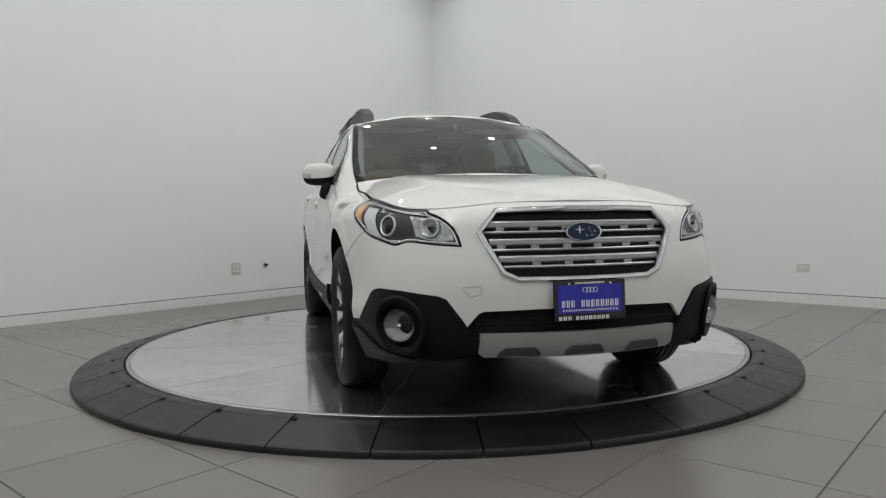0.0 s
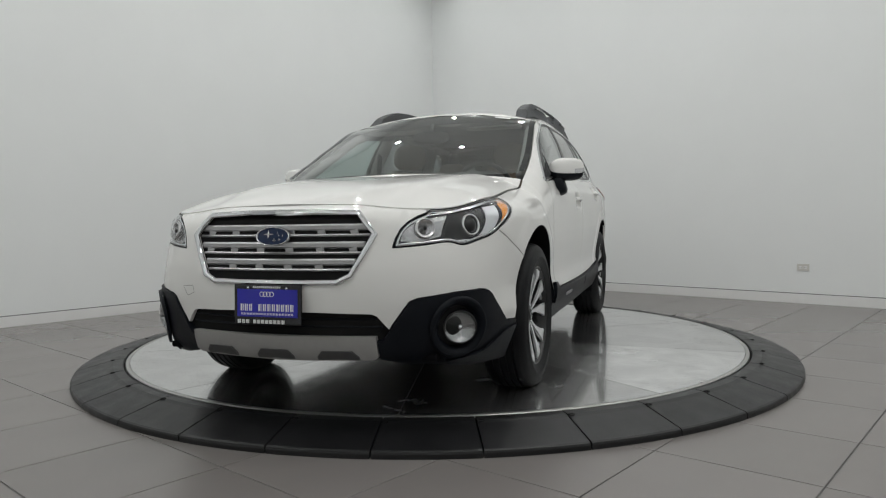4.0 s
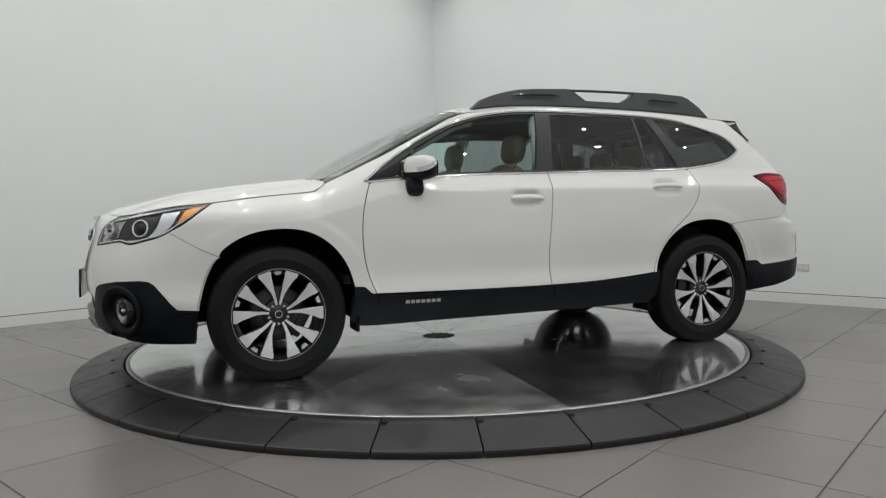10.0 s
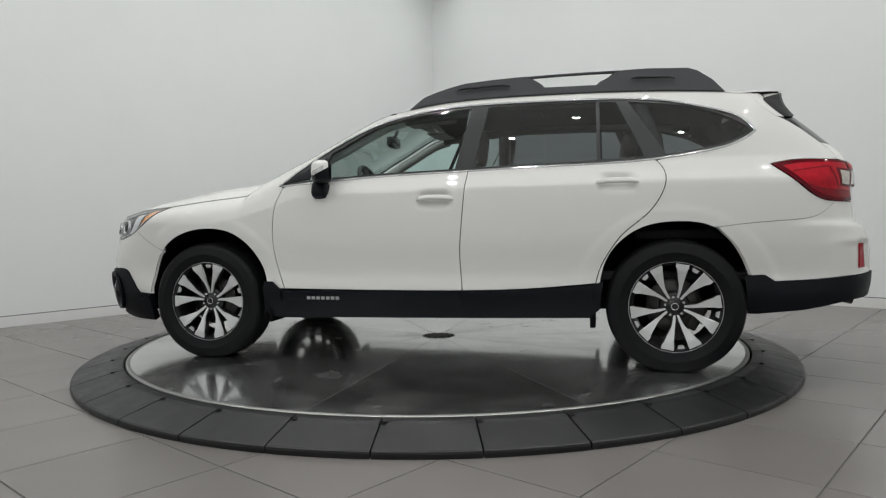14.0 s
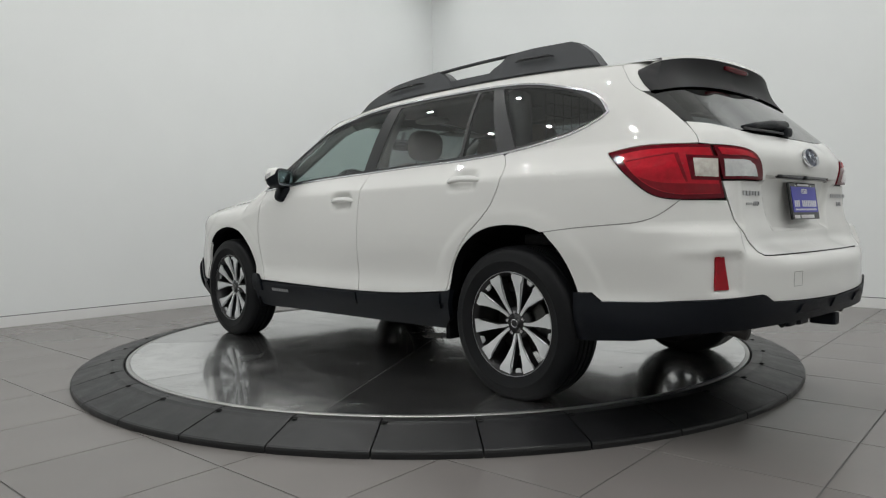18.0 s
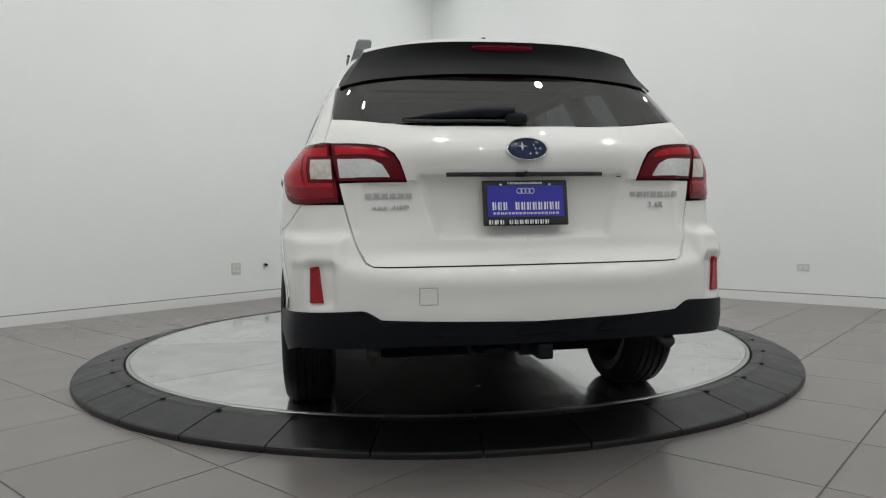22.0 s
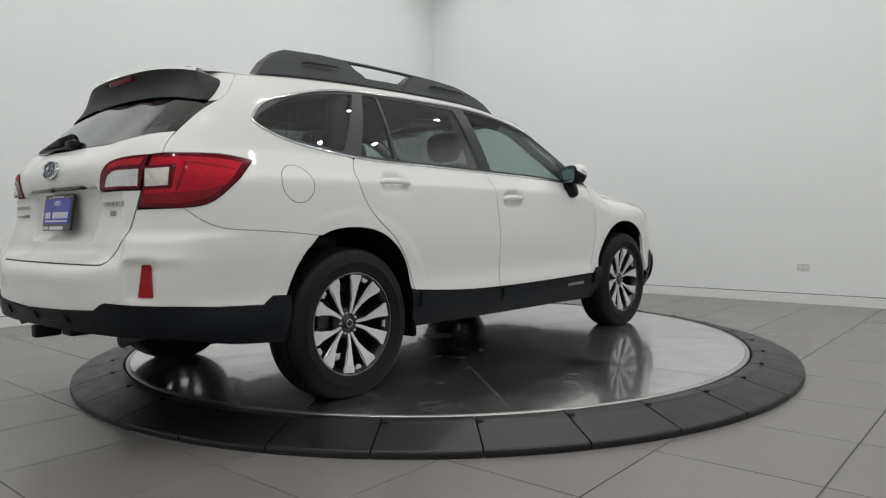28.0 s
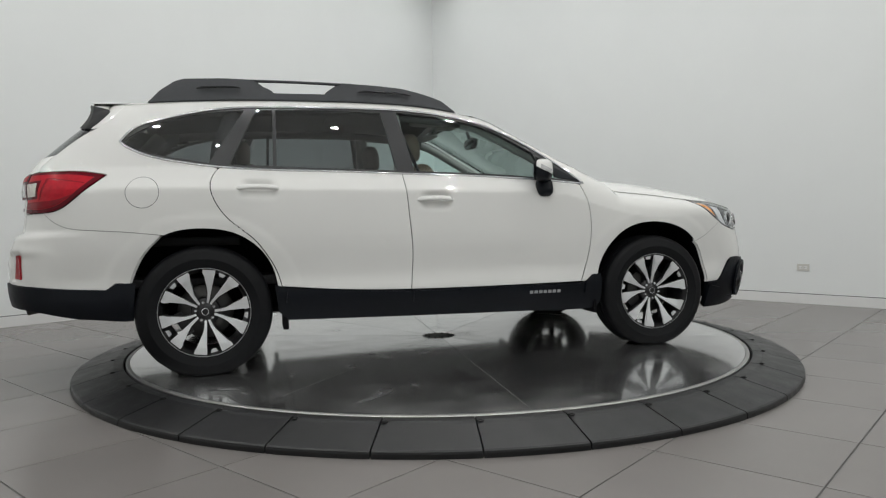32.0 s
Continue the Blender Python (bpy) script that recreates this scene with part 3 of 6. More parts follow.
def smooth_loop(pts, corner=35.0, step=0.03):
    """A closed outline through 2D points: curved where it bends gently, sharp at corners over that angle."""
    pts = [np.array(p, float) for p in pts]
    n = len(pts)
    sharp = []
    for i in range(n):
        a, b = pts[i] - pts[i - 1], pts[(i + 1) % n] - pts[i]
        c = np.dot(a, b) / (np.linalg.norm(a) * np.linalg.norm(b) + 1e-12)
        sharp.append(math.degrees(math.acos(max(-1, min(1, c)))) > corner)
    tan = []
    for i in range(n):
        tan.append(None if sharp[i] else (pts[(i + 1) % n] - pts[i - 1]) / 2)
    out = []
    for i in range(n):
        p, q = pts[i], pts[(i + 1) % n]
        ln = np.linalg.norm(q - p)
        k = max(1, int(ln / step))
        t0 = tan[i] if tan[i] is not None else (q - p)
        t1 = tan[(i + 1) % n] if tan[(i + 1) % n] is not None else (q - p)
        t0 = t0 / (np.linalg.norm(t0) + 1e-12) * ln
        t1 = t1 / (np.linalg.norm(t1) + 1e-12) * ln
        for j in range(k):
            u = j / k
            out.append((2 * u ** 3 - 3 * u ** 2 + 1) * p + (u ** 3 - 2 * u ** 2 + u) * t0 + (-2 * u ** 3 + 3 * u ** 2) * q + (u ** 3 - u ** 2) * t1)
    return np.array(out)


def curve(pts, step=0.03):
    """An open smooth line through points of the skin, given as (x, z) or (kind, value, z)."""
    p = np.array([(s_of(*(("x", *q) if len(q) == 2 else q)), q[-1]) for q in pts])
    if len(p) < 3:
        k = max(2, int(np.linalg.norm(p[-1] - p[0]) / step) + 1)
        return p[0] + (p[-1] - p[0]) * np.linspace(0, 1, k)[:, None]
    d = np.concatenate([[0], np.cumsum(np.linalg.norm(np.diff(p, axis=0), axis=1))])
    u = np.linspace(0, d[-1], max(4, int(d[-1] / step)))
    return np.stack([spline(d, p[:, 0])(u), spline(d, p[:, 1])(u)], -1)


def straight(pts, step=0.03):
    """An open line of straight stretches through points of the skin."""
    p = np.array([(s_of(*(("x", *q) if len(q) == 2 else q)), q[-1]) for q in pts])
    out = [p[:1]]
    for a, b in zip(p[:-1], p[1:]):
        k = max(1, int(np.linalg.norm(b - a) / step))
        out.append(a + (b - a) * (np.arange(1, k + 1) / k)[:, None])
    return np.concatenate(out)


def joined(*parts):
    """One closed outline out of lines that follow one another."""
    out = []
    for q in parts:
        for v in np.asarray(q, float).reshape(-1, 2):
            if not out or np.linalg.norm(v - out[-1]) > 2e-3:
                out.append(v)
    if np.linalg.norm(out[0] - out[-1]) < 2e-3:
        out.pop()
    return np.array(out)


def area2(loop):
    x, y = loop[:, 0], loop[:, 1]
    return float(np.sum(x * np.roll(y, -1) - np.roll(x, -1) * y))


def shrink(loop, d):
    """Draws a counter-clockwise outline in by d."""
    e = np.roll(loop, -1, 0) - loop
    n = np.stack([-e[:, 1], e[:, 0]], -1) / (np.linalg.norm(e, axis=1, keepdims=True) + 1e-12)
    m = n + np.roll(n, 1, 0)
    ln = np.linalg.norm(m, axis=1, keepdims=True)
    m = m / np.maximum(ln, 0.35)
    return loop + m / np.maximum(np.sum(m * n, 1, keepdims=True), 0.4) * d


def inside(loop, pts):
    x, y = pts[:, 0], pts[:, 1]
    r = np.zeros(len(pts), bool)
    j = len(loop) - 1
    for i in range(len(loop)):
        xi, yi, xj, yj = *loop[i], *loop[j]
        if yi != yj:
            r ^= ((yi > y) != (yj > y)) & (x < (xj - xi) * (y - yi) / (yj - yi) + xi)
        j = i
    return r


def sheet(name, loop, place, normal, mat, gap=0.0026, grid=0.035, lift=0.0, edge=0.012, holes=(), mirror=False, half=True):
    """A panel: a 2D outline filled with a fine net and laid on a surface, its rim turned in."""
    loop = np.asarray(loop, float)
    if area2(loop) < 0:
        loop = loop[::-1]
    loop = shrink(loop, gap)
    loops = [loop]
    for h in holes:
        h = np.asarray(h, float)
        if area2(h) > 0:
            h = h[::-1]
        loops.append(shrink(h, gap))
    lo, hi = loop.min(0), loop.max(0)
    gx, gy = np.arange(lo[0] + grid / 2, hi[0], grid), np.arange(lo[1] + grid / 2, hi[1], grid)
    g = np.array([(a + (0.5 * grid if k % 2 else 0), b) for k, b in enumerate(gy) for a in gx]).reshape(-1, 2)
    keep = inside(loop, g)
    for h in loops[1:]:
        keep &= ~inside(h[::-1], g)
    every = np.concatenate(loops)
    if len(g):
        d = np.min(np.hypot(g[:, None, 0] - every[None, :, 0], g[:, None, 1] - every[None, :, 1]), 1)
        g = g[keep & (d > grid * 0.4)]
    pts = np.concatenate([every, g]) if len(g) else every
    edges, k = [], 0
    for q in loops:
        edges += [(k + i, k + (i + 1) % len(q)) for i in range(len(q))]
        k += len(q)
    v, e, f, _, _, _ = delaunay_2d_cdt([Vector(p) for p in pts], edges, [], 1, 1e-6)
    v = np.array([tuple(p) for p in v])
    if len(loops) > 1:
        cen = np.array([v[list(q)].mean(0) for q in f])
        bad = np.zeros(len(f), bool)
        for h in loops[1:]:
            bad |= inside(h[::-1], cen)
        f = [q for q, b in zip(f, bad) if not b]
    P, N = place(v[:, 0], v[:, 1]), normal(v[:, 0], v[:, 1])
    P = P + N * lift
    faces = [tuple(q) for q in f]
    # orient to the normals
    a = np.cross(P[faces[0][1]] - P[faces[0][0]], P[faces[0][2]] - P[faces[0][0]])
    if np.dot(a, N[faces[0][0]]) < 0:
        faces = [q[::-1] for q in faces]
    verts, norms = list(P), list(N)
    if edge:
        cnt = {}
        for q in faces:
            for i in range(len(q)):
                cnt[(q[i], q[(i + 1) % len(q)])] = 1
        rim = [(i, j) for (i, j) in cnt if (j, i) not in cnt]
        made = {}
        cen = P.mean(0)
        for i, j in rim:
            t = P[j] - P[i]
            o = np.cross(t, N[i])
            o = o / (np.linalg.norm(o) + 1e-12)
            for k in (i, j):
                if k not in made:
                    made[k] = len(verts)
                    verts += [P[k], P[k] - N[k] * edge]
                    norms += [o, o]
            a, b = made[i], made[j]
            faces.append((b, a, a + 1, b + 1))
    verts, norms = np.array(verts), np.array(norms)
    if mirror:
        verts, norms = verts * (1, -1, 1), norms * (1, -1, 1)
        faces = [q[::-1] for q in faces]
    return mesh_from(name, verts, faces, mat, True, norms)


def top_place(x, y):
    return np.stack([x, y, top_z(x, y)], -1)


def top_normal(x, y):
    h = 1e-3
    dx = (top_z(x + h, y) - top_z(x - h, y)) / (2 * h)
    dy = (top_z(x, y + h) - top_z(x, y - h)) / (2 * h)
    n = np.stack([-dx, -dy, np.ones_like(dx)], -1)
    return n / np.linalg.norm(n, axis=-1, keepdims=True)


def side_loop(pts, corner=35.0, step=0.03, kind="x"):
    """An outline of (x, z) points on the side (or kind, y, z points), in the skin's own coordinates."""
    out = []
    for p in pts:
        k, a, z = (kind, *p) if len(p) == 2 else p
        out.append((s_of(k, a, z), z))
    return smooth_loop(out, corner, step)


car = new("car")
tagged(car, "white station wagon with black cladding on the turntable", "car")


def both(name, loop, mat, parent=None, label="", **kw):
    """The same panel on the left and on the right side."""
    obs = []
    for mirror in (False, True):
        me = sheet(name, loop, skin, skin_normal, mat, mirror=mirror, **kw)
        obs.append(put(name, me, parent or car, AXIS if parent is None else (0, 0, 0), label))
    return obs


def on_skin(kind, a, z, out=0.0):
    s = s_of(kind, a, z)
    return Vector(skin(s, z) + skin_normal(s, z) * out)


# ---- the car: body panels ----
def t_of(x):
    """A point of the skin's upper rim at that x."""
    m = F_TX(S_GRID)
    s = float(np.interp(x, m, S_GRID))
    return s, float(top_line(np.array([s]))[2][0])


FRONT_ARCH = ((1.774, 0.40), (1.720, 0.583), (1.616, 0.712), (1.482, 0.774), (1.345, 0.790), (1.190, 0.762), (1.075, 0.680), (0.992, 0.548), (0.962, 0.428))
REAR_ARCH = ((-0.984, 0.462), (-1.016, 0.587), (-1.093, 0.696), (-1.215, 0.772), (-1.381, 0.797), (-1.555, 0.768), (-1.668, 0.673), (-1.732, 0.549), (-1.766, 0.456))
BELT = ((0.895, 1.036), (0.30, 1.081), (-0.25, 1.099), (-0.672, 1.112), (-1.285, 1.135), (-1.52, 1.168), (-1.665, 1.203), (-1.765, 1.252))
DLO_TOP = ((-1.790, 1.275), (-1.765, 1.310), (-1.598, 1.402), (-1.342, 1.465), (-1.077, 1.490), (-0.724, 1.497), (-0.308, 1.495), (0.047, 1.464), (0.321, 1.392), (0.584, 1.262), (0.80, 1.115))
REAR_DOOR_EDGE = ((-1.285, 1.125), (-1.322, 1.066), (-1.300, 0.935), (-1.205, 0.818), (-1.105, 0.735), (-1.040, 0.650), (-0.988, 0.555), (-0.962, 0.470))
FRONT_DOOR_EDGE = ((0.868, 1.030), (0.915, 0.868), (0.922, 0.738), (0.882, 0.508), (0.850, 0.428))
MID_EDGE = ((-0.255, 1.098), (-0.228, 0.787), (-0.217, 0.627), (-0.230, 0.425))


def sz(points, kind="x"):
    return [(s_of(*((kind, *p) if len(p) == 2 else p)), p[-1]) for p in points]


# lines that neighbouring panels share
L_FRONT_DOOR, L_MID, L_REAR_DOOR = curve(FRONT_DOOR_EDGE), curve(MID_EDGE), curve(REAR_DOOR_EDGE)
L_FRONT_ARCH, L_REAR_ARCH = curve(FRONT_ARCH), curve(REAR_ARCH)
L_BELT, L_DLO_TOP = curve(BELT), curve(DLO_TOP)
FRONT_SEAM = ((1.900, 0.784), (1.82, 0.736), (1.745, 0.692), (1.664, 0.655))
REAR_SEAM = ((-2.160, 0.892), (-2.125, 0.858), (-2.060, 0.818), (-1.95, 0.799), (-1.75, 0.785), (-1.58, 0.766))
L_FRONT_SEAM, L_REAR_SEAM = curve(FRONT_SEAM), curve(REAR_SEAM)
L_GATE = curve((("r", 0.590, 1.478), ("r", 0.636, 1.401), ("r", 0.658, 1.315), ("r", 0.671, 1.235), ("r", 0.677, 1.200), ("r", 0.688, 1.150), ("r", 0.704, 1.108)))
L_SILL = curve(((0.850, 0.428), (0.30, 0.423), (-0.230, 0.425), (-0.60, 0.438), (-0.962, 0.470)))


def cut_line(line, x0, x1):
    """The stretch of a line between two places along the car, in its own order."""
    p = skin(line[:, 0], line[:, 1])[:, 0]
    return line[(p >= min(x0, x1)) & (p <= max(x0, x1))]


def rim_line(x0, x1, n=20):
    return np.array([t_of(x) for x in np.linspace(x0, x1, n)])


# wings
arch_back = cut_line(L_FRONT_ARCH, 0.9, 1.660)
wing = joined(L_FRONT_DOOR[::-1], rim_line(0.96, 1.672, 24), curve(((1.683, 0.928), (1.77, 0.866), (1.83, 0.822), (1.900, 0.784))), L_FRONT_SEAM, arch_back, sz(((0.940, 0.428),)))
both("wing", wing, PAINT, grid=0.015, label="white front wing over the wheel")

# doors
front_door = both("front_door", joined(L_FRONT_DOOR, cut_line(L_SILL, 0.85, -0.23), L_MID[::-1], cut_line(L_BELT, -0.25, 0.86)[::-1]), PAINT, grid=0.016, label="white front door")
rear_door = both("rear_door", joined(L_MID, cut_line(L_SILL, -0.23, -0.962), L_REAR_DOOR[::-1], cut_line(L_BELT, -1.285, -0.26)[::-1]), PAINT, grid=0.016, label="white rear door")

# quarter panel with the strip over the doors and the windscreen pillar
quarter = joined(rim_line(1.00, -1.775, 60), L_GATE, curve((("x", -2.08, 1.110), ("x", -1.965, 1.109), ("x", -1.850, 1.090))), curve((("x", -1.850, 1.088), ("x", -1.980, 0.978), ("x", -2.080, 0.906), ("x", -2.160, 0.892))), L_REAR_SEAM, cut_line(L_REAR_ARCH, -1.575, -0.98)[::-1], L_REAR_DOOR[::-1], cut_line(L_BELT, -1.30, -1.765), L_DLO_TOP, sz(((0.905, 1.036), (0.93, 1.032))))
both("side_frame", quarter, PAINT, grid=0.024, label="white quarter panel with the strip over the doors")

# glass area: black pillars with panes let in
dlo = joined(L_BELT, L_DLO_TOP)
panes = {
    "front_side_window": (((0.62, 1.075), (0.585, 1.235), (0.321, 1.375), (0.047, 1.448), (-0.255, 1.478), (-0.178, 1.115), (0.30, 1.098)), GLASS_CLEAR),
    "front_vent_window": (((0.83, 1.062), (0.66, 1.175), (0.60, 1.210), (0.635, 1.075)), GLASS_CLEAR),
    "rear_side_window": (((-0.285, 1.118), (-0.352, 1.474), (-0.70, 1.480), (-0.965, 1.477), (-0.972, 1.140), (-0.60, 1.127)), GLASS_DARK),
    "rear_vent_window": (((-0.992, 1.141), (-0.985, 1.476), (-1.075, 1.473), (-1.225, 1.148)), GLASS_DARK),
    "quarter_window": (((-1.335, 1.158), (-1.140, 1.470), (-1.342, 1.448), (-1.590, 1.388), (-1.745, 1.305), (-1.770, 1.272), (-1.735, 1.250), (-1.60, 1.203)), GLASS_DARK),
}
pane_loops = {k: smooth_loop(sz(v[0]), 45, 0.03) for k, v in panes.items()}
both("window_frame", dlo, PILLAR, lift=-0.002, holes=list(pane_loops.values()), edge=0.02, gap=0.0, label="black window pillars")
for k, v in panes.items():
    for ob in both(k, pane_loops[k], v[1], lift=-0.004, edge=0.0, gap=-0.001):
        ob.visible_shadow = False


def strip(name, loop, radius, mat, lift=0.002, mirror=False, closed=True, flat=0.6):
    """A thin moulding along an outline on the skin."""
    P = skin(loop[:, 0], loop[:, 1]) + skin_normal(loop[:, 0], loop[:, 1]) * lift
    N = skin_normal(loop[:, 0], loop[:, 1])
    n = len(P)
    verts, faces = [], []
    for i in range(n):
        a, b = (P[(i + 1) % n], P[i - 1]) if closed else (P[min(i + 1, n - 1)], P[max(i - 1, 0)])
        t = (a - b) / (np.linalg.norm(a - b) + 1e-9)
        w = np.cross(N[i], t)
        for k in range(6):
            c = 2 * math.pi * k / 6
            verts.append(P[i] + w * math.cos(c) * radius + N[i] * math.sin(c) * radius * flat)
    for i in range(n if closed else n - 1):
        j = (i + 1) % n
        for k in range(6):
            faces.append((i * 6 + k, i * 6 + (k + 1) % 6, j * 6 + (k + 1) % 6, j * 6 + k))
    verts = np.array(verts)
    if mirror:
        verts = verts * (1, -1, 1)
        faces = [f[::-1] for f in faces]
    return put(name, mesh_from(name, verts, faces, mat), car, AXIS)


for mr in (False, True):
    strip("window_moulding", dlo, 0.0075, CHROME, 0.001, mr)

# the bumper skins meet the wings in fine, shallow seams
for mr in (False, True):
    for line in (L_FRONT_SEAM, L_REAR_SEAM):
        strip("bumper_seam", line, 0.0026, SEAM_GREY, -0.0032, mr, False)

# sill cladding
sill = both("sill_cladding", smooth_loop(sz(((0.985, 0.432), (0.864, 0.424), (0.30, 0.423), (-0.232, 0.424), (-0.60, 0.438), (-0.926, 0.462), (-1.005, 0.485), (-0.985, 0.33), (-0.93, 0.280), (-0.30, 0.268), (0.50, 0.258), (0.93, 0.255), (0.995, 0.29))), 30), CLAD, lift=0.010, edge=0.03, label="black plastic sill cladding")
both("door_cladding", smooth_loop(sz(((0.845, 0.418), (-0.222, 0.418), (-0.222, 0.352), (0.78, 0.352), (0.845, 0.372))), 30), CLAD, lift=0.020, edge=0.015, label="black plastic strip along the door")
both("door_cladding", smooth_loop(sz(((-0.238, 0.418), (-0.60, 0.432), (-0.935, 0.456), (-0.945, 0.385), (-0.80, 0.365), (-0.238, 0.352))), 30), CLAD, lift=0.020, edge=0.015, label="black plastic strip along the door")

both("sill_flare", smooth_loop(sz(((0.978, 0.472), (0.922, 0.470), (0.872, 0.428), (0.868, 0.36), (0.985, 0.36))), 25), CLAD, lift=0.024, edge=0.02, label="raised front end of the sill cladding")


def whole(name, loop, mat, parent=None, label="", lift=0.0, gap=0.002, holes=(), edge=0.012, grid=0.035):
    """A panel across the middle of the car, from the outline of its left half."""
    loop = np.asarray(loop, float)
    if area2(loop) < 0:
        loop = loop[::-1]
    dense = []
    for a, b in zip(loop, np.roll(loop, -1, 0)):
        k = 1
        if (a[0] > S_END - 1e-3 and b[0] > S_END - 1e-3) or (a[0] < 1e-3 and b[0] < 1e-3):
            k = max(1, int(abs(b[1] - a[1]) / 0.018))
        dense += [a + (b - a) * i / k for i in range(k)]
    loop = np.array(dense)
    mid = (loop[:, 0] > S_END - 1e-3) | (loop[:, 0] < 1e-3)
    drawn = shrink(loop, gap)
    drawn[mid, 0] = loop[mid, 0]
    v, f, n = [], [], []
    for mirror in (False, True):
        me = sheet(name, drawn, skin, skin_normal, mat, 0.0, grid, lift, 0.0, holes, mirror)
        k = len(v)
        v += [(q.co.x, 0.0 if abs(q.co.y) < 1.5e-3 else q.co.y, q.co.z) for q in me.vertices]
        f += [tuple(i + k for i in q.vertices) for q in me.polygons]
        bpy.data.meshes.remove(me)
    me = mesh_from(name, v, f, mat, True)
    bm = bmesh.new()
    bm.from_mesh(me)
    bmesh.ops.remove_doubles(bm, verts=bm.verts, dist=2e-4)
    if edge:
        rim = [e for e in bm.edges if len(e.link_faces) == 1]
        r = bmesh.ops.extrude_edge_only(bm, edges=rim)
        vs = [q for q in r["geom"] if isinstance(q, bmesh.types.BMVert)]
        c = Vector((v[0][0], 0, 0))
        sign = 1 if v[0][0] > 0 else -1
        for q in vs:
            q.co.x -= sign * edge
            q.co.y *= 0.985
    bm.to_mesh(me)
    bm.free()
    me.polygons.foreach_set("use_smooth", [True] * len(me.polygons))
    me.set_sharp_from_angle(angle=radians(40))
    return put(name, me, parent or car, AXIS if parent is None else (0, 0, 0), label)


# nose
C = S_END
headlamp_loop = joined(curve((("x", 1.692, 0.926), ("x", 1.784, 0.860), ("x", 1.872, 0.800), ("x", 1.925, 0.768), ("x", 2.014, 0.743), ("n", 0.722, 0.729), ("n", 0.700, 0.737), ("n", 0.644, 0.735), ("n", 0.570, 0.727), ("n", 0.497, 0.722)), 0.015), curve((("n", 0.499, 0.726), ("n", 0.512, 0.774), ("n", 0.555, 0.828), ("n", 0.580, 0.844), ("n", 0.602, 0.855)), 0.015), rim_line(2.132, 1.685, 24) - (0, 0.0008))
L_CLAD_FRONT = straight((("x", 1.772, 0.386), ("x", 1.867, 0.392), ("x", 1.900, 0.425), ("x", 1.975, 0.520), ("x", 2.000, 0.536), ("x", 2.040, 0.542), ("n", 0.720, 0.538), ("n", 0.590, 0.519), ("n", 0.560, 0.507), ("n", 0.490, 0.410), ("n", 0.480, 0.392)), 0.02)
L_LAMP_LOW = curve((("n", 0.497, 0.719), ("n", 0.57, 0.724), ("n", 0.644, 0.733), ("n", 0.700, 0.735), ("n", 0.722, 0.726), ("x", 2.014, 0.740), ("x", 1.937, 0.763), ("x", 1.900, 0.786)), 0.015)
L_INTAKE = straight((("n", 0.480, 0.392), ("n", 0.435, 0.448), ("n", 0.415, 0.456), ("n", 0.2, 0.462), ("n", 0.0, 0.463)), 0.03)
bump_loop = joined([(C, top_line(np.array([C]))[2][0])], rim_line(2.225, 2.140, 12), curve((("n", 0.604, 0.859), ("n", 0.578, 0.847), ("n", 0.552, 0.830), ("n", 0.509, 0.776), ("n", 0.494, 0.722))), L_LAMP_LOW, L_FRONT_SEAM, cut_line(L_FRONT_ARCH, 1.675, 1.78)[::-1], L_CLAD_FRONT, L_INTAKE)
bump_loop[np.abs(bump_loop[:, 0] - C) < 2e-3, 0] = C
GRILLE = (("n", 0.350, 0.858), ("n", 0.423, 0.775), ("n", 0.338, 0.612), ("n", 0.285, 0.588))
grille_loop = smooth_loop([(C, 0.864)] + sz(GRILLE) + [(C, 0.587)], 30, 0.03)
# the bumper skin is cut open at the grille
loop = joined(bump_loop, np.array([(C, 0.587)] + sz(GRILLE)[::-1] + [(C, 0.864)]))
whole("front_bumper", loop, PAINT, label="white front bumper skin")

intake = whole("lower_intake", smooth_loop([(C, 0.465)] + sz((("n", 0.415, 0.458), ("n", 0.440, 0.450), ("n", 0.485, 0.393), ("n", 0.465, 0.350), ("n", 0.42, 0.350))) + [(C, 0.350)], 30), GLOSS_BLACK, lift=-0.030, edge=0.0, label="black lower air intake")
whole("skid_plate", smooth_loop([(C, 0.372)] + sz((("n", 0.43, 0.372), ("n", 0.432, 0.292), ("n", 0.41, 0.276))) + [(C, 0.270)], 30), SKID, lift=0.016, edge=0.04, label="silver skid plate")

clad_loop = joined(L_CLAD_FRONT, straight((("n", 0.480, 0.392), ("n", 0.452, 0.353), ("n", 0.428, 0.351), ("n", 0.431, 0.274), ("n", 0.539, 0.252), ("n", 0.614, 0.246), ("n", 0.70, 0.232), ("x", 1.98, 0.226), ("x", 1.78, 0.218), ("x", 1.772, 0.386)), 0.03))
fog_s = s_of("n", 0.724, 0.394)
fog_hole = np.array([(fog_s + 0.116 * math.cos(a), 0.394 + 0.116 * math.sin(a)) for a in np.linspace(0, 2 * math.pi, 41)[:-1]])
clad_front = both("bumper_cladding", clad_loop, CLAD, holes=[fog_hole], lift=0.010, edge=0.03, label="black plastic bumper corner round the fog lamp")
both("headlamp", headlamp_loop, BEZEL, lift=-0.012, edge=0.0, gap=0.0, grid=0.02, label="clear headlamp with dark housing")
whole("grille", grille_loop, LINER, lift=-0.035, edge=0.0, label="chrome framed grille")

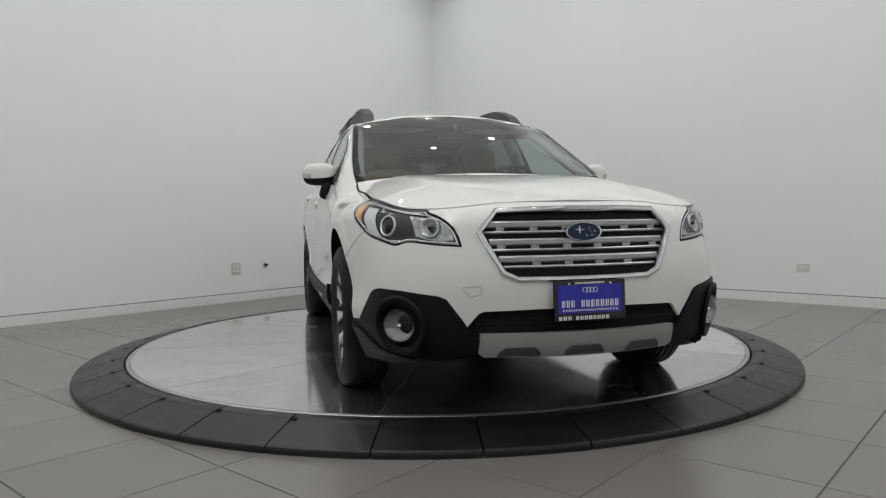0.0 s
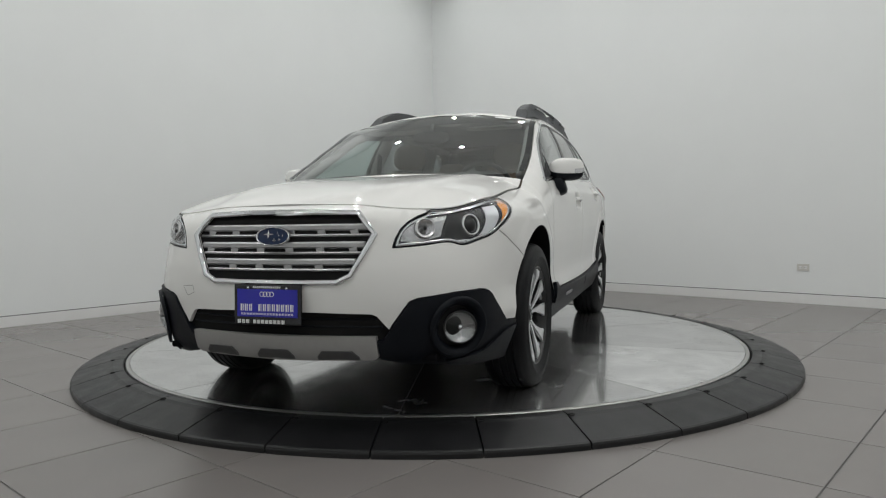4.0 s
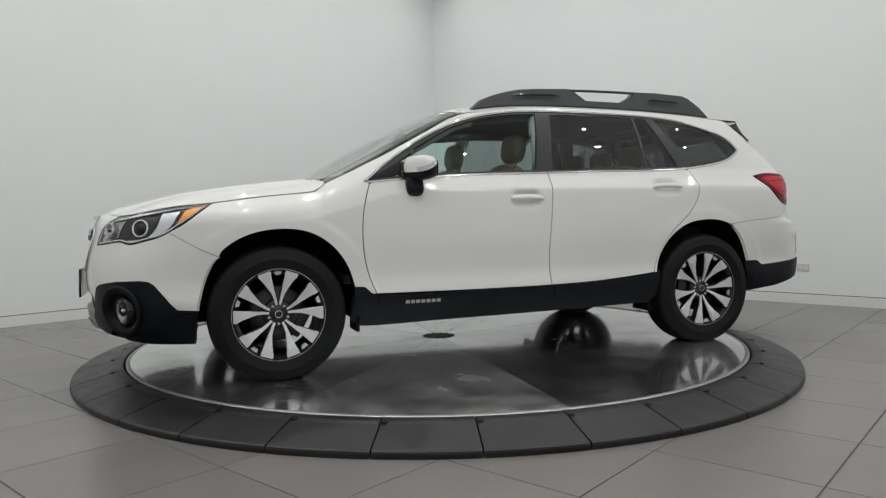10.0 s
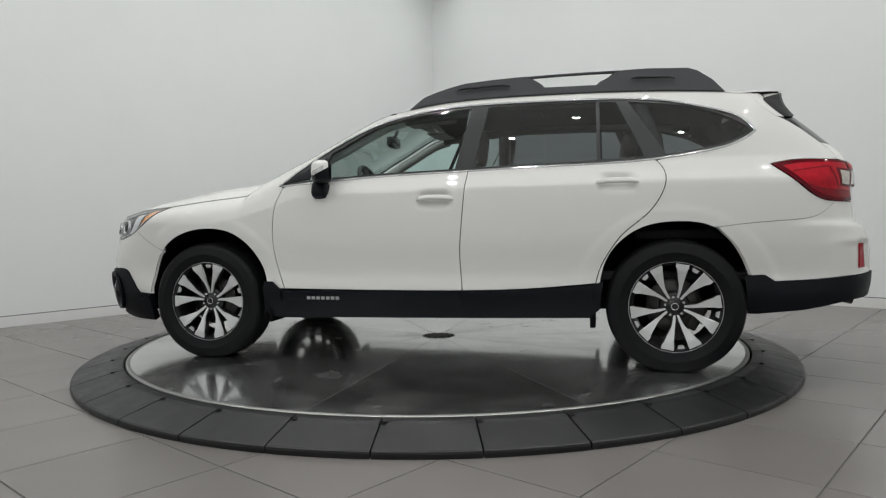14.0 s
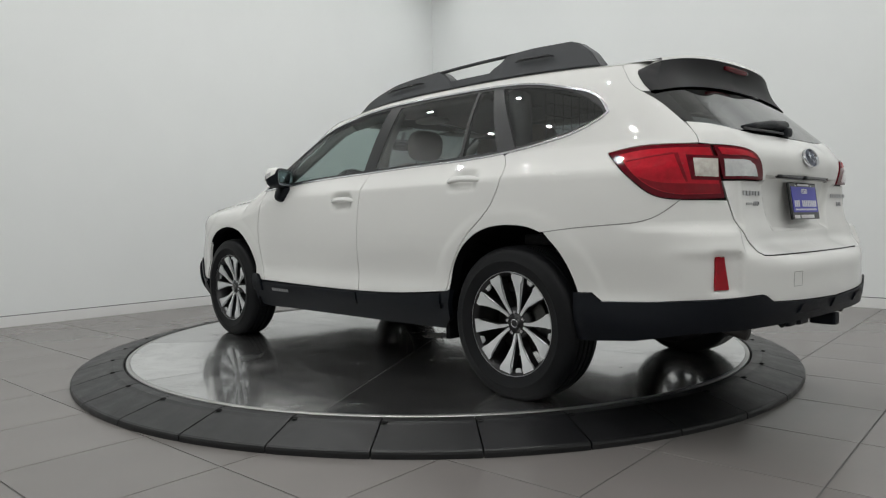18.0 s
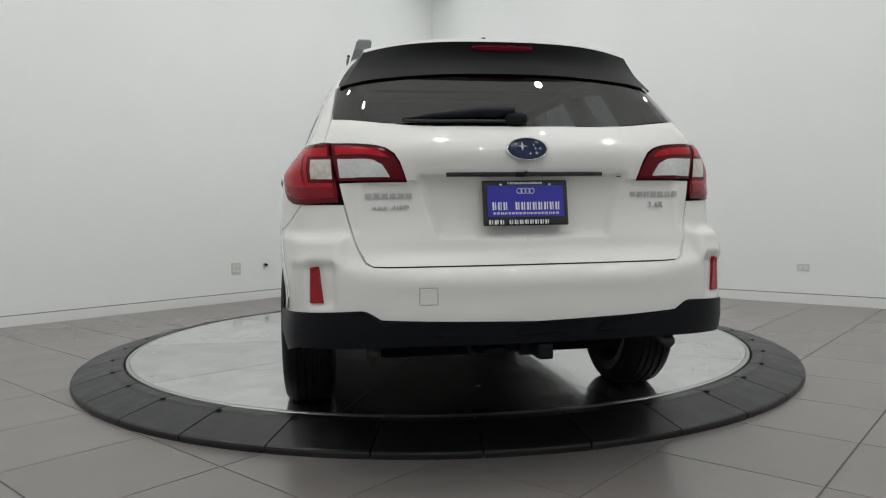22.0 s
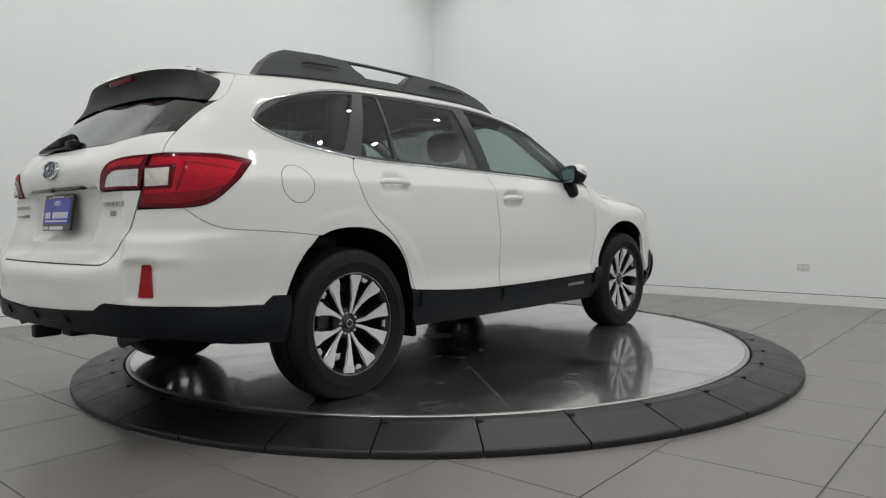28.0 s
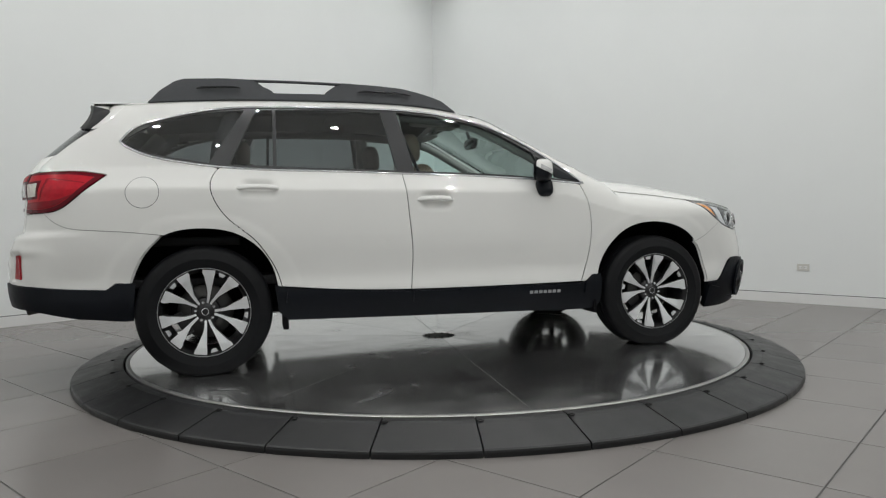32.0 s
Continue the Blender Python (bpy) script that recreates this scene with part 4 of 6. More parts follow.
# tail
LAMP_ON_GATE = (("r", 0.655, 0.966), ("r", 0.424, 0.966), ("r", 0.440, 1.008), ("r", 0.464, 1.050), ("r", 0.500, 1.078), ("r", 0.560, 1.090), ("r", 0.674, 1.098))
gate_low = straight((("r", 0.0, 0.671), ("r", 0.50, 0.671), ("r", 0.550, 0.673), ("r", 0.572, 0.686), ("r", 0.594, 0.728), ("r", 0.620, 0.813), ("r", 0.640, 0.889), ("r", 0.656, 0.962), ("r", 0.424, 0.963)), 0.03)
g_part = L_GATE[L_GATE[:, 1] < 1.200]
gate = joined(gate_low, curve((("r", 0.424, 0.965), ("r", 0.440, 1.010), ("r", 0.462, 1.056), ("r", 0.503, 1.083), ("r", 0.56, 1.094), ("r", 0.674, 1.102))), g_part[::-1], curve((("r", 0.672, 1.203), ("r", 0.55, 1.184), ("r", 0.42, 1.170), ("r", 0.2, 1.165), ("r", 0.0, 1.164))))
gate[gate[:, 0] < 8e-3, 0] = 0.0
gate = joined(gate)
tailgate = whole("tailgate", gate, PAINT, label="white tailgate", grid=0.010, gap=0.0018)
rear_glass = whole("rear_window", joined([(0.0, 1.168)], curve((("r", 0.2, 1.169), ("r", 0.42, 1.174), ("r", 0.55, 1.188), ("r", 0.670, 1.206))), L_GATE[(L_GATE[:, 1] > 1.21) & (L_GATE[:, 1] < 1.44)][::-1], [(0.0, 1.44)]), GLASS_REAR, edge=0.0, gap=0.0, lift=-0.002, label="dark tinted rear window")
rear_glass.visible_shadow = False
L_CLAD_REAR = straight((("x", -1.752, 0.515), ("x", -1.812, 0.518), ("x", -1.860, 0.484), ("x", -2.05, 0.494), ("x", -2.198, 0.508), ("r", 0.70, 0.518), ("r", 0.590, 0.525), ("r", 0.570, 0.520), ("r", 0.527, 0.494), ("r", 0.363, 0.488), ("r", 0.0, 0.478)), 0.03)
rear_bumper = joined([(0.0, 0.669)], straight((("r", 0.0, 0.669), ("r", 0.30, 0.669), ("r", 0.50, 0.669), ("r", 0.552, 0.671), ("r", 0.576, 0.684), ("r", 0.598, 0.727), ("r", 0.624, 0.812), ("r", 0.643, 0.886))), curve((("r", 0.71, 0.888), ("x", -2.160, 0.890))), L_REAR_SEAM, cut_line(L_REAR_ARCH, -1.60, -1.752), L_CLAD_REAR)
rear_bumper[rear_bumper[:, 0] < 8e-3, 0] = 0.0
rear_bumper = joined(rear_bumper)
whole("rear_bumper", rear_bumper, PAINT, label="white rear bumper skin", grid=0.013, gap=0.0015)
rear_clad = joined(L_CLAD_REAR, straight((("r", 0.0, 0.405), ("r", 0.40, 0.405), ("r", 0.66, 0.395), ("x", -2.214, 0.385), ("x", -2.0, 0.338), ("x", -1.768, 0.315), ("x", -1.752, 0.515))))
rear_clad[rear_clad[:, 0] < 8e-3, 0] = 0.0
rear_clad = joined(rear_clad)
whole("rear_cladding", rear_clad, CLAD, lift=0.008, edge=0.04, label="black plastic rear bumper cladding")
TAIL = (("x", -1.850, 1.088), ("x", -1.965, 1.105), ("x", -2.06, 1.108), ("r", 0.735, 1.105), ("r", 0.682, 1.100), ("r", 0.662, 0.968), ("r", 0.655, 0.892), ("r", 0.75, 0.890), ("x", -2.150, 0.892), ("x", -2.07, 0.910), ("x", -1.980, 0.980))
tail_lamp = both("tail_lamp", smooth_loop(sz(TAIL), 50, 0.02), RED_DARK, lift=0.006, gap=0.002, label="red tail lamp on the quarter panel", grid=0.02)
gate_lamp = both("gate_lamp", smooth_loop(sz(LAMP_ON_GATE), 50, 0.02), RED_DARK, lift=0.006, gap=0.002, label="red and clear lamp on the tailgate", grid=0.02)

L_SPOILER = curve((("r", 0.500, 1.492), ("r", 0.566, 1.462), ("r", 0.612, 1.416), ("r", 0.634, 1.372), ("r", 0.643, 1.346)))
both("gate_corner", joined(rim_line(-1.782, -1.845, 7), L_SPOILER, L_GATE[L_GATE[:, 1] > 1.350][::-1]), PAINT, gap=0.001, label="white gate corner beside the spoiler")

# bonnet, windscreen, roof
rim_y = np.array([t_of(x)[0] for x in np.linspace(1.092, 2.212, 34)])
hx, hy, _ = top_line(rim_y)
half = [(x, y) for x, y in zip(hx, hy)]
left_rim = half + [(2.222, 0.0)]
hood_loop = np.array([(1.096, 0.0), (1.096, 0.30), (1.094, 0.52), (1.090, 0.66)] + left_rim)
hood_loop = np.concatenate([hood_loop, (hood_loop[1:-1] * (1, -1))[::-1]])
put("bonnet", sheet("bonnet", hood_loop, top_place, top_normal, PAINT, 0.003, 0.04), car, AXIS, "white bonnet")
wx = np.linspace(0.985, 0.24, 16)
ws = np.array([(x, top_line(np.array([t_of(x)[0]]))[1][0] - 0.004) for x in wx])
screen = np.array([(1.115, 0.0), (1.110, 0.30), (1.095, 0.50), (1.06, 0.64), (1.025, 0.715)] + [tuple(q) for q in ws] + [(0.235, 0.30), (0.232, 0.0)])
screen = np.concatenate([screen, (screen[1:-1] * (1, -1))[::-1]])
wsob = put("windscreen", sheet("windscreen", screen, top_place, top_normal, GLASS_SCREEN, 0.002, 0.05, -0.002, 0.0), car, AXIS, "clear windscreen reflecting the spotlights")
wsob.visible_shadow = False
rx = np.linspace(0.21, -1.85, 30)
rf = np.array([(x, top_line(np.array([t_of(x)[0]]))[1][0] - 0.002) for x in rx])
roof = np.array([(0.225, 0.0)] + [tuple(q) for q in rf] + [(-1.87, 0.0)])
roof = np.concatenate([roof, (roof[1:-1] * (1, -1))[::-1]])
put("roof", sheet("roof", roof, top_place, top_normal, PAINT, 0.001, 0.06), car, AXIS, "white roof panel")


# ---- wheels ----
def tyre_mesh():
    prof = [(0.236, -0.085), (0.243, -0.100), (0.262, -0.109), (0.285, -0.113), (0.287, -0.1145), (0.292, -0.1145), (0.294, -0.113), (0.322, -0.109), (0.340, -0.100), (0.352, -0.086), (0.3555, -0.072)]
    for g in (-0.050, -0.017, 0.017, 0.050):
        prof += [(0.358, g - 0.0055), (0.3505, g - 0.0045), (0.3505, g + 0.0045), (0.358, g + 0.0055)]
    prof += [(r, -h) for r, h in prof[:11][::-1]]
    me = lathe("tyre", prof, 84, RUBBER, "y", True)
    for v in me.vertices:           # the tread stands flat on the deck
        v.co.z = max(v.co.z, -0.3448)
    me.set_sharp_from_angle(angle=radians(35))
    return me


def wedge(name, outline, h0, h1, mat, taper=0.0):
    """A plate in the wheel's plane: (radius, degrees) corners, its face domed from hub to rim."""
    n = len(outline)
    c = [(r * math.cos(radians(a)), r * math.sin(radians(a)), r) for r, a in outline]
    face = lambda r: 0.052 + 0.036 * min(1.0, r / 0.20) ** 1.3
    verts = [(x, face(r) + h1, z) for x, z, r in c] + [(x * (1 - taper), face(r) + h0, z * (1 - taper)) for x, z, r in c]
    faces = [tuple(range(n))[::-1], tuple(range(n, 2 * n))] + [(i, (i + 1) % n, n + (i + 1) % n, n + i) for i in range(n)]
    bm = bmesh.new()
    vs = [bm.verts.new(v) for v in verts]
    for f in faces:
        bm.faces.new([vs[i] for i in f])
    bmesh.ops.triangulate(bm, faces=[f for f in bm.faces if len(f.verts) > 4])
    return bm_mesh(name, bm, mat)


TYRE_MESH = tyre_mesh()
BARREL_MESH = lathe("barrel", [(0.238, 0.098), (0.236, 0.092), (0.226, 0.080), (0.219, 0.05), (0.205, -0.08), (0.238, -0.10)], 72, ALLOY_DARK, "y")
LIP_MESH = lathe("rim_lip", [(0.2352, 0.082), (0.2365, 0.092), (0.238, 0.0965), (0.2405, 0.097), (0.2415, 0.094), (0.241, 0.086)], 84, ALLOY, "y")
ARM = [(0.048, 4.0), (0.075, 5.5), (0.110, 8.0), (0.150, 10.0), (0.195, 11.0), (0.212, 9.6), (0.233, 10.0), (0.233, 26.5), (0.214, 27.0), (0.196, 25.0), (0.165, 22.0), (0.110, 17.2), (0.075, 16.0), (0.050, 17.0)]
ARM_MESH = {1: wedge("spoke", ARM, -0.010, 0.0, ALLOY), -1: wedge("spoke", [(r, -a) for r, a in ARM], -0.010, 0.0, ALLOY)}
UNDER = [(0.045, 3), (0.12, 8.0), (0.20, 11.0), (0.230, 11.0), (0.230, 26.0), (0.19, 25.0), (0.12, 18.0), (0.05, 18.0)]
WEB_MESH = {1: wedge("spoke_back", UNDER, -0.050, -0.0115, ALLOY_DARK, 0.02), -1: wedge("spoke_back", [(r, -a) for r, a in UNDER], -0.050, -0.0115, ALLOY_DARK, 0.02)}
TAB_MESH = wedge("rim_tab", [(0.206, -3.2), (0.232, -5.5), (0.232, 5.5), (0.206, 3.2), (0.214, 0)], -0.020, -0.012, ALLOY)
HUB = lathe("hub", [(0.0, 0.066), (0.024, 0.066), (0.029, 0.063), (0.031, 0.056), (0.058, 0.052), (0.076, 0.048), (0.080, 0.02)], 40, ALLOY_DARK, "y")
CAP_RING = lathe("cap_ring", [(0.0165, 0.0662), (0.018, 0.0672), (0.0195, 0.0662)], 32, CHROME, "y")
LUG = lathe("lug_nut", [(0.0, 0.060), (0.0075, 0.060), (0.0095, 0.056), (0.0095, 0.040)], 6, CHROME, "y", smooth=False)
DISC = lathe("brake_disc", [(0.06, 0.0), (0.145, 0.0), (0.148, -0.006), (0.148, -0.02), (0.06, -0.02)], 56, BRAKE, "y")
CALIPER = bm_mesh("caliper", box_bm((0.055, 0.07, 0.14), (0.135, -0.02, 0.0), 0.012), ALLOY_DARK)
for wx_, wy, sgn, spin in ((1.3725, 0.795, 1, 0), (1.3725, -0.795, -1, 9), (-1.3725, 0.788, 1, -28), (-1.3725, -0.788, -1, -25)):
    root = put("wheel", None, car, AXIS + Vector((wx_, wy, 0.345)), "black tyre on a two-tone alloy wheel")
    root.rotation_euler = (0, 0, 0 if sgn > 0 else math.pi)
    put("tyre", TYRE_MESH, root)
    put("barrel", BARREL_MESH, root)
    put("rim_lip", LIP_MESH, root)
    put("hub", HUB, root)
    put("cap_ring", CAP_RING, root)
    put("brake_disc", DISC, root, (0, 0.01, 0))
    cal = put("caliper", CALIPER, root)
    cal.rotation_euler = (0, radians(150 if sgn > 0 else 30), 0)
    for k in range(5):
        a = radians(-90 + spin + 72 * k)
        for d in (1, -1):
            for nm, lib in (("spoke", ARM_MESH), ("spoke_back", WEB_MESH)):
                sp = put(nm, lib[d], root)
                sp.rotation_euler = (0, a, 0)
        tb = put("rim_tab", TAB_MESH, root)
        tb.rotation_euler = (0, a, 0)
        b = a + radians(36)
        put("lug_nut", LUG, root, (0.050 * math.cos(b), 0.0, -0.050 * math.sin(b)))

# ---- inner shell and underside ----
def wider(arch, xc):
    """A wheel arch opened up a little round the hub."""
    return tuple((xc + (x - xc) * 1.075, 0.345 + (z - 0.345) * 1.075) for x, z in arch)


def shell():
    """Dark filler behind the panel seams, open at the windows and the wheels."""
    ns, nz = 260, 60
    ss = np.linspace(0, S_END, ns)
    verts, ok = [], []
    tz = top_line(ss)[2]
    F, R, D = (np.array(sz(q)) for q in (wider(FRONT_ARCH, 1.3725) + ((0.93, 0.1), (1.79, 0.1)), wider(REAR_ARCH, -1.3725) + ((-1.78, 0.1), (-0.95, 0.1)), BELT + DLO_TOP))
    gl_ = np.array([(-0.01, 1.168), *sz((("r", 0.42, 1.174), ("r", 0.620, 1.199), ("r", 0.595, 1.320), ("r", 0.54, 1.420))), (-0.01, 1.44)])
    low = np.interp(ss, (0, _d[3], _d[5], _d[7], _d[13], _d[16], C), (0.43, 0.42, 0.36, 0.28, 0.27, 0.30, 0.30))
    st = np.array([(s, low[i] + (tz[i] - low[i] - 0.005) * j / (nz - 1)) for i, s in enumerate(ss) for j in range(nz)])
    P = skin(st[:, 0], st[:, 1]) - skin_normal(st[:, 0], st[:, 1]) * 0.016
    P[:, 2] -= 0.004
    bad = inside(F, st) | inside(R, st) | inside(D, st) | inside(gl_, st)
    faces = []
    for i in range(ns - 1):
        for j in range(nz - 1):
            q = (i * nz + j, (i + 1) * nz + j, (i + 1) * nz + j + 1, i * nz + j + 1)
            if not any(bad[k] for k in q):
                faces.append(q)
    v2 = np.concatenate([P, P * (1, -1, 1)])
    faces += [tuple(k + len(P) for k in q)[::-1] for q in faces]
    return mesh_from("inner_shell", v2, faces, SHELL)


put("inner_shell", shell(), car, AXIS)


# ---- the car: fittings ----
def superbox(name, centre, half, mat, power=3.0, n=28, keep=None, turn=None):
    """A rounded box: the nearer to 2 the power, the rounder. keep filters faces by their middle."""
    verts, faces = [], []
    m = n // 2

    def sg(v, e):
        return math.copysign(abs(v) ** e, v)
    e = 2.0 / power
    for i in range(m + 1):
        a = -math.pi / 2 + math.pi * i / m
        for j in range(n):
            b = 2 * math.pi * j / n
            v = Vector((sg(math.cos(a), e) * sg(math.cos(b), e), sg(math.cos(a), e) * sg(math.sin(b), e), sg(math.sin(a), e)))
            verts.append(v)
    for i in range(m):
        for j in range(n):
            faces.append((i * n + j, i * n + (j + 1) % n, (i + 1) * n + (j + 1) % n, (i + 1) * n + j))
    if keep:
        faces = [f for f in faces if keep(sum((verts[k] for k in f), Vector()) / 4)]
    out = []
    for v in verts:
        w = Vector((v.x * half[0], v.y * half[1], v.z * half[2]))
        if turn is not None:
            w = turn @ w
        out.append(w + Vector(centre))
    used = sorted({k for f in faces for k in f})
    idx = {k: i for i, k in enumerate(used)}
    return mesh_from(name, [out[k] for k in used], [tuple(idx[k] for k in f) for f in faces], mat)


def flipped(me):
    """A mirrored copy for the other side of the car."""
    me2 = me.copy()
    for v in me2.vertices:
        v.co.y = -v.co.y
    me2.flip_normals()
    return me2


def pair(name, me, label="", parents=None):
    a = put(name, me, parents[0] if parents else car, (0, 0, 0) if parents else AXIS, label)
    b = put(name, flipped(me), parents[1] if parents else car, (0, 0, 0) if parents else AXIS, label)
    return a, b


def frame_on(kind, a, z, out=0.0):
    """A pose on the skin: its z axis points out of the car, its y axis up."""
    s = s_of(kind, a, z)
    n = Vector(skin_normal(s, z))
    p = Vector(skin(s, z)) + n * out
    up = Vector((0, 0, 1))
    xa = up.cross(n).normalized()
    ya = n.cross(xa)
    return Matrix(((xa.x, ya.x, n.x, p.x), (xa.y, ya.y, n.y, p.y), (xa.z, ya.z, n.z, p.z), (0, 0, 0, 1)))


def moved(me, m):
    me.transform(m)
    return me


# door handles: a bar over its dish, with a lock
for kind, x, z, door in (("front", -0.075, 0.935, front_door), ("rear", -1.079, 1.004, rear_door)):
    m = frame_on("x", x, z + 0.12)
    m.translation = on_skin("x", x, z, 0.015)
    bar = superbox("door_handle", (0.0, 0.0, 0.024), (0.116, 0.0150, 0.012), PAINT, 3.2, 24)
    for v in bar.vertices:
        v.co.z -= 0.020 * (abs(v.co.x) / 0.118) ** 3
    pair("door_handle", moved(bar, m), "white pull handle", door)
    if kind == "front":
        lock = lathe("door_lock", [(0.0, 0.030), (0.007, 0.030), (0.009, 0.024)], 14, CHROME)
        pair("door_lock", moved(lock, m @ Matrix.Translation((-0.094, 0, -0.006))), "", door)

# mirrors
turn = Matrix.Rotation(radians(27), 3, "Z")


def cut_box(name, centre, half, mat, planes, turn):
    """A rounded box trimmed by planes, given as a direction and a distance in the unit box; the side the direction points to stays."""
    me = superbox(name, (0, 0, 0), half, mat, 3.0, 48)
    bm = bmesh.new()
    bm.from_mesh(me)
    for way, far in planes:
        no = Vector([w / h for w, h in zip(way, half)])
        at = no * (far / no.length_squared)
        bmesh.ops.bisect_plane(bm, geom=bm.verts[:] + bm.edges[:] + bm.faces[:], plane_co=at, plane_no=no, clear_inner=True)
    bm.to_mesh(me)
    bm.free()
    me.polygons.foreach_set("use_smooth", [True] * len(me.polygons))
    return moved(me, Matrix.Translation(centre) @ turn.to_4x4())


cap = cut_box("mirror_cap", (0.596, 0.918, 1.113), (0.056, 0.104, 0.068), PAINT, (((0.42, 0, 1), 0.02), ((1, 0, 0), -0.66)), turn)
body = superbox("mirror_body", (0.594, 0.917, 1.111), (0.0535, 0.1015, 0.0655), CLAD, 3.0, 44, None, turn)
lampm = cut_box("mirror_signal", (0.598, 0.919, 1.113), (0.0565, 0.1045, 0.0682), CLEAR_LENS, (((0.42, 0, 1), 0.04), ((-0.42, 0, -1), -0.40), ((0, 1, 0), 0.30), ((1, 0, 0), -0.20)), turn)
foot = superbox("mirror_foot", (0.618, 0.872, 1.012), (0.050, 0.046, 0.058), CLAD, 3.2, 24, None, Matrix.Rotation(radians(20), 3, "X"))
mglass = superbox("mirror_glass", tuple(Vector((0.594, 0.917, 1.111)) + turn @ Vector((-0.052, 0, 0))), (0.004, 0.086, 0.052), MIRROR, 4, 24, None, turn)
for k, (nm, me, lb) in enumerate((("mirror_cap", cap, "white mirror cap"), ("mirror_body", body, "black mirror housing"), ("mirror_signal", lampm, ""), ("mirror_foot", foot, "black mirror foot"), ("mirror_glass", mglass, ""))):
    pair(nm, me, lb)
tri = smooth_loop(sz(((0.905, 1.044), (0.70, 1.075), (0.66, 1.165))), 30)
both("mirror_triangle", tri, CLAD, lift=0.003, gap=0.004)


# roof rails
def rail_piece(name, prof, y0, y1, lean, bottom):
    """A rail part from its side outline, thinner at the top and leaning inwards."""
    n = len(prof)
    verts = []
    for w in (-1, 1):
        for x, z in prof:
            base = float(top_z(x, 0.555)) - 0.004
            zz = max(z + 0.014, base) if z > base + 0.008 else base
            h = zz - base
            verts.append((x, (y1 if w > 0 else y0) - lean * h - w * min(h, 0.09) * 0.10, zz))
    bm = bmesh.new()
    vs = [bm.verts.new(v) for v in verts]
    bm.faces.new(vs[:n])
    bm.faces.new(vs[n:][::-1])
    for i in range(n):
        j = (i + 1) % n
        bm.faces.new((vs[i], vs[n + i], vs[n + j], vs[j]))
    bmesh.ops.recalc_face_normals(bm, faces=bm.faces)
    es = [e for e in bm.edges if len(e.link_faces) == 2 and e.calc_face_angle(0) > 0.9]
    bmesh.ops.bevel(bm, geom=es, offset=0.006, segments=2, affect="EDGES")
    bmesh.ops.triangulate(bm, faces=[f for f in bm.faces if len(f.verts) > 4])
    return bm_mesh(name, bm, RAIL)


def on_roof(x, dz=0.0):
    return (x, float(top_z(x, 0.555)) + dz)


front_foot = [(0.150, 1.50), (0.06, 1.556), (-0.019, 1.585), (-0.10, 1.608), (-0.191, 1.628), (-0.35, 1.641), (-0.563, 1.650), (-0.600, 1.632), (-0.650, 1.598)] + [on_roof(x, 0.0) for x in (-0.72, -0.5, -0.3, -0.1, 0.05)]
rear_foot = [(-0.985, 1.590), (-1.03, 1.612), (-1.079, 1.652), (-1.25, 1.655), (-1.470, 1.645), (-1.520, 1.628), (-1.60, 1.570), (-1.665, 1.51)] + [on_roof(x, 0.0) for x in (-1.55, -1.4, -1.2, -1.05, -0.92)]
middle = [on_roof(-0.60, 0.030), on_roof(-1.05, 0.030), on_roof(-1.08, 0.0), on_roof(-0.85, 0.0), on_roof(-0.58, 0.0)]
fl, fr_ = pair("rail_foot", rail_piece("rail_foot", front_foot, 0.500, 0.585, 0.25, 0), "black front foot of the roof rail")
pair("rail_foot", rail_piece("rail_foot", rear_foot, 0.500, 0.585, 0.25, 0), "black rear foot of the roof rail")
pair("rail_strip", rail_piece("rail_strip", middle, 0.510, 0.580, 0.2, 0), "black lower strip of the roof rail")
pair("rail_bar", tube("rail_bar", [(-0.54, 0.535, 1.654), (-0.70, 0.535, 1.658), (-0.90, 0.535, 1.660), (-1.10, 0.535, 1.659)], 0.012, RAIL, 10, 0.7), "stowed crossbar of the roof rail")
for x0, x1, zc in ((-0.14, -0.47, 0.060), (-1.16, -1.40, 0.068)):
    pts = [(x0 + (x1 - x0) * k / 8, 0.579, float(top_z(x0 + (x1 - x0) * k / 8, 0.555)) + zc + (0.0 if k in (0, 8) else 0.006)) for k in range(9)]
    pair("rail_groove", tube("rail_groove", pts, [0.003] + [0.007] * 7 + [0.003], GLOSS_BLACK, 6))


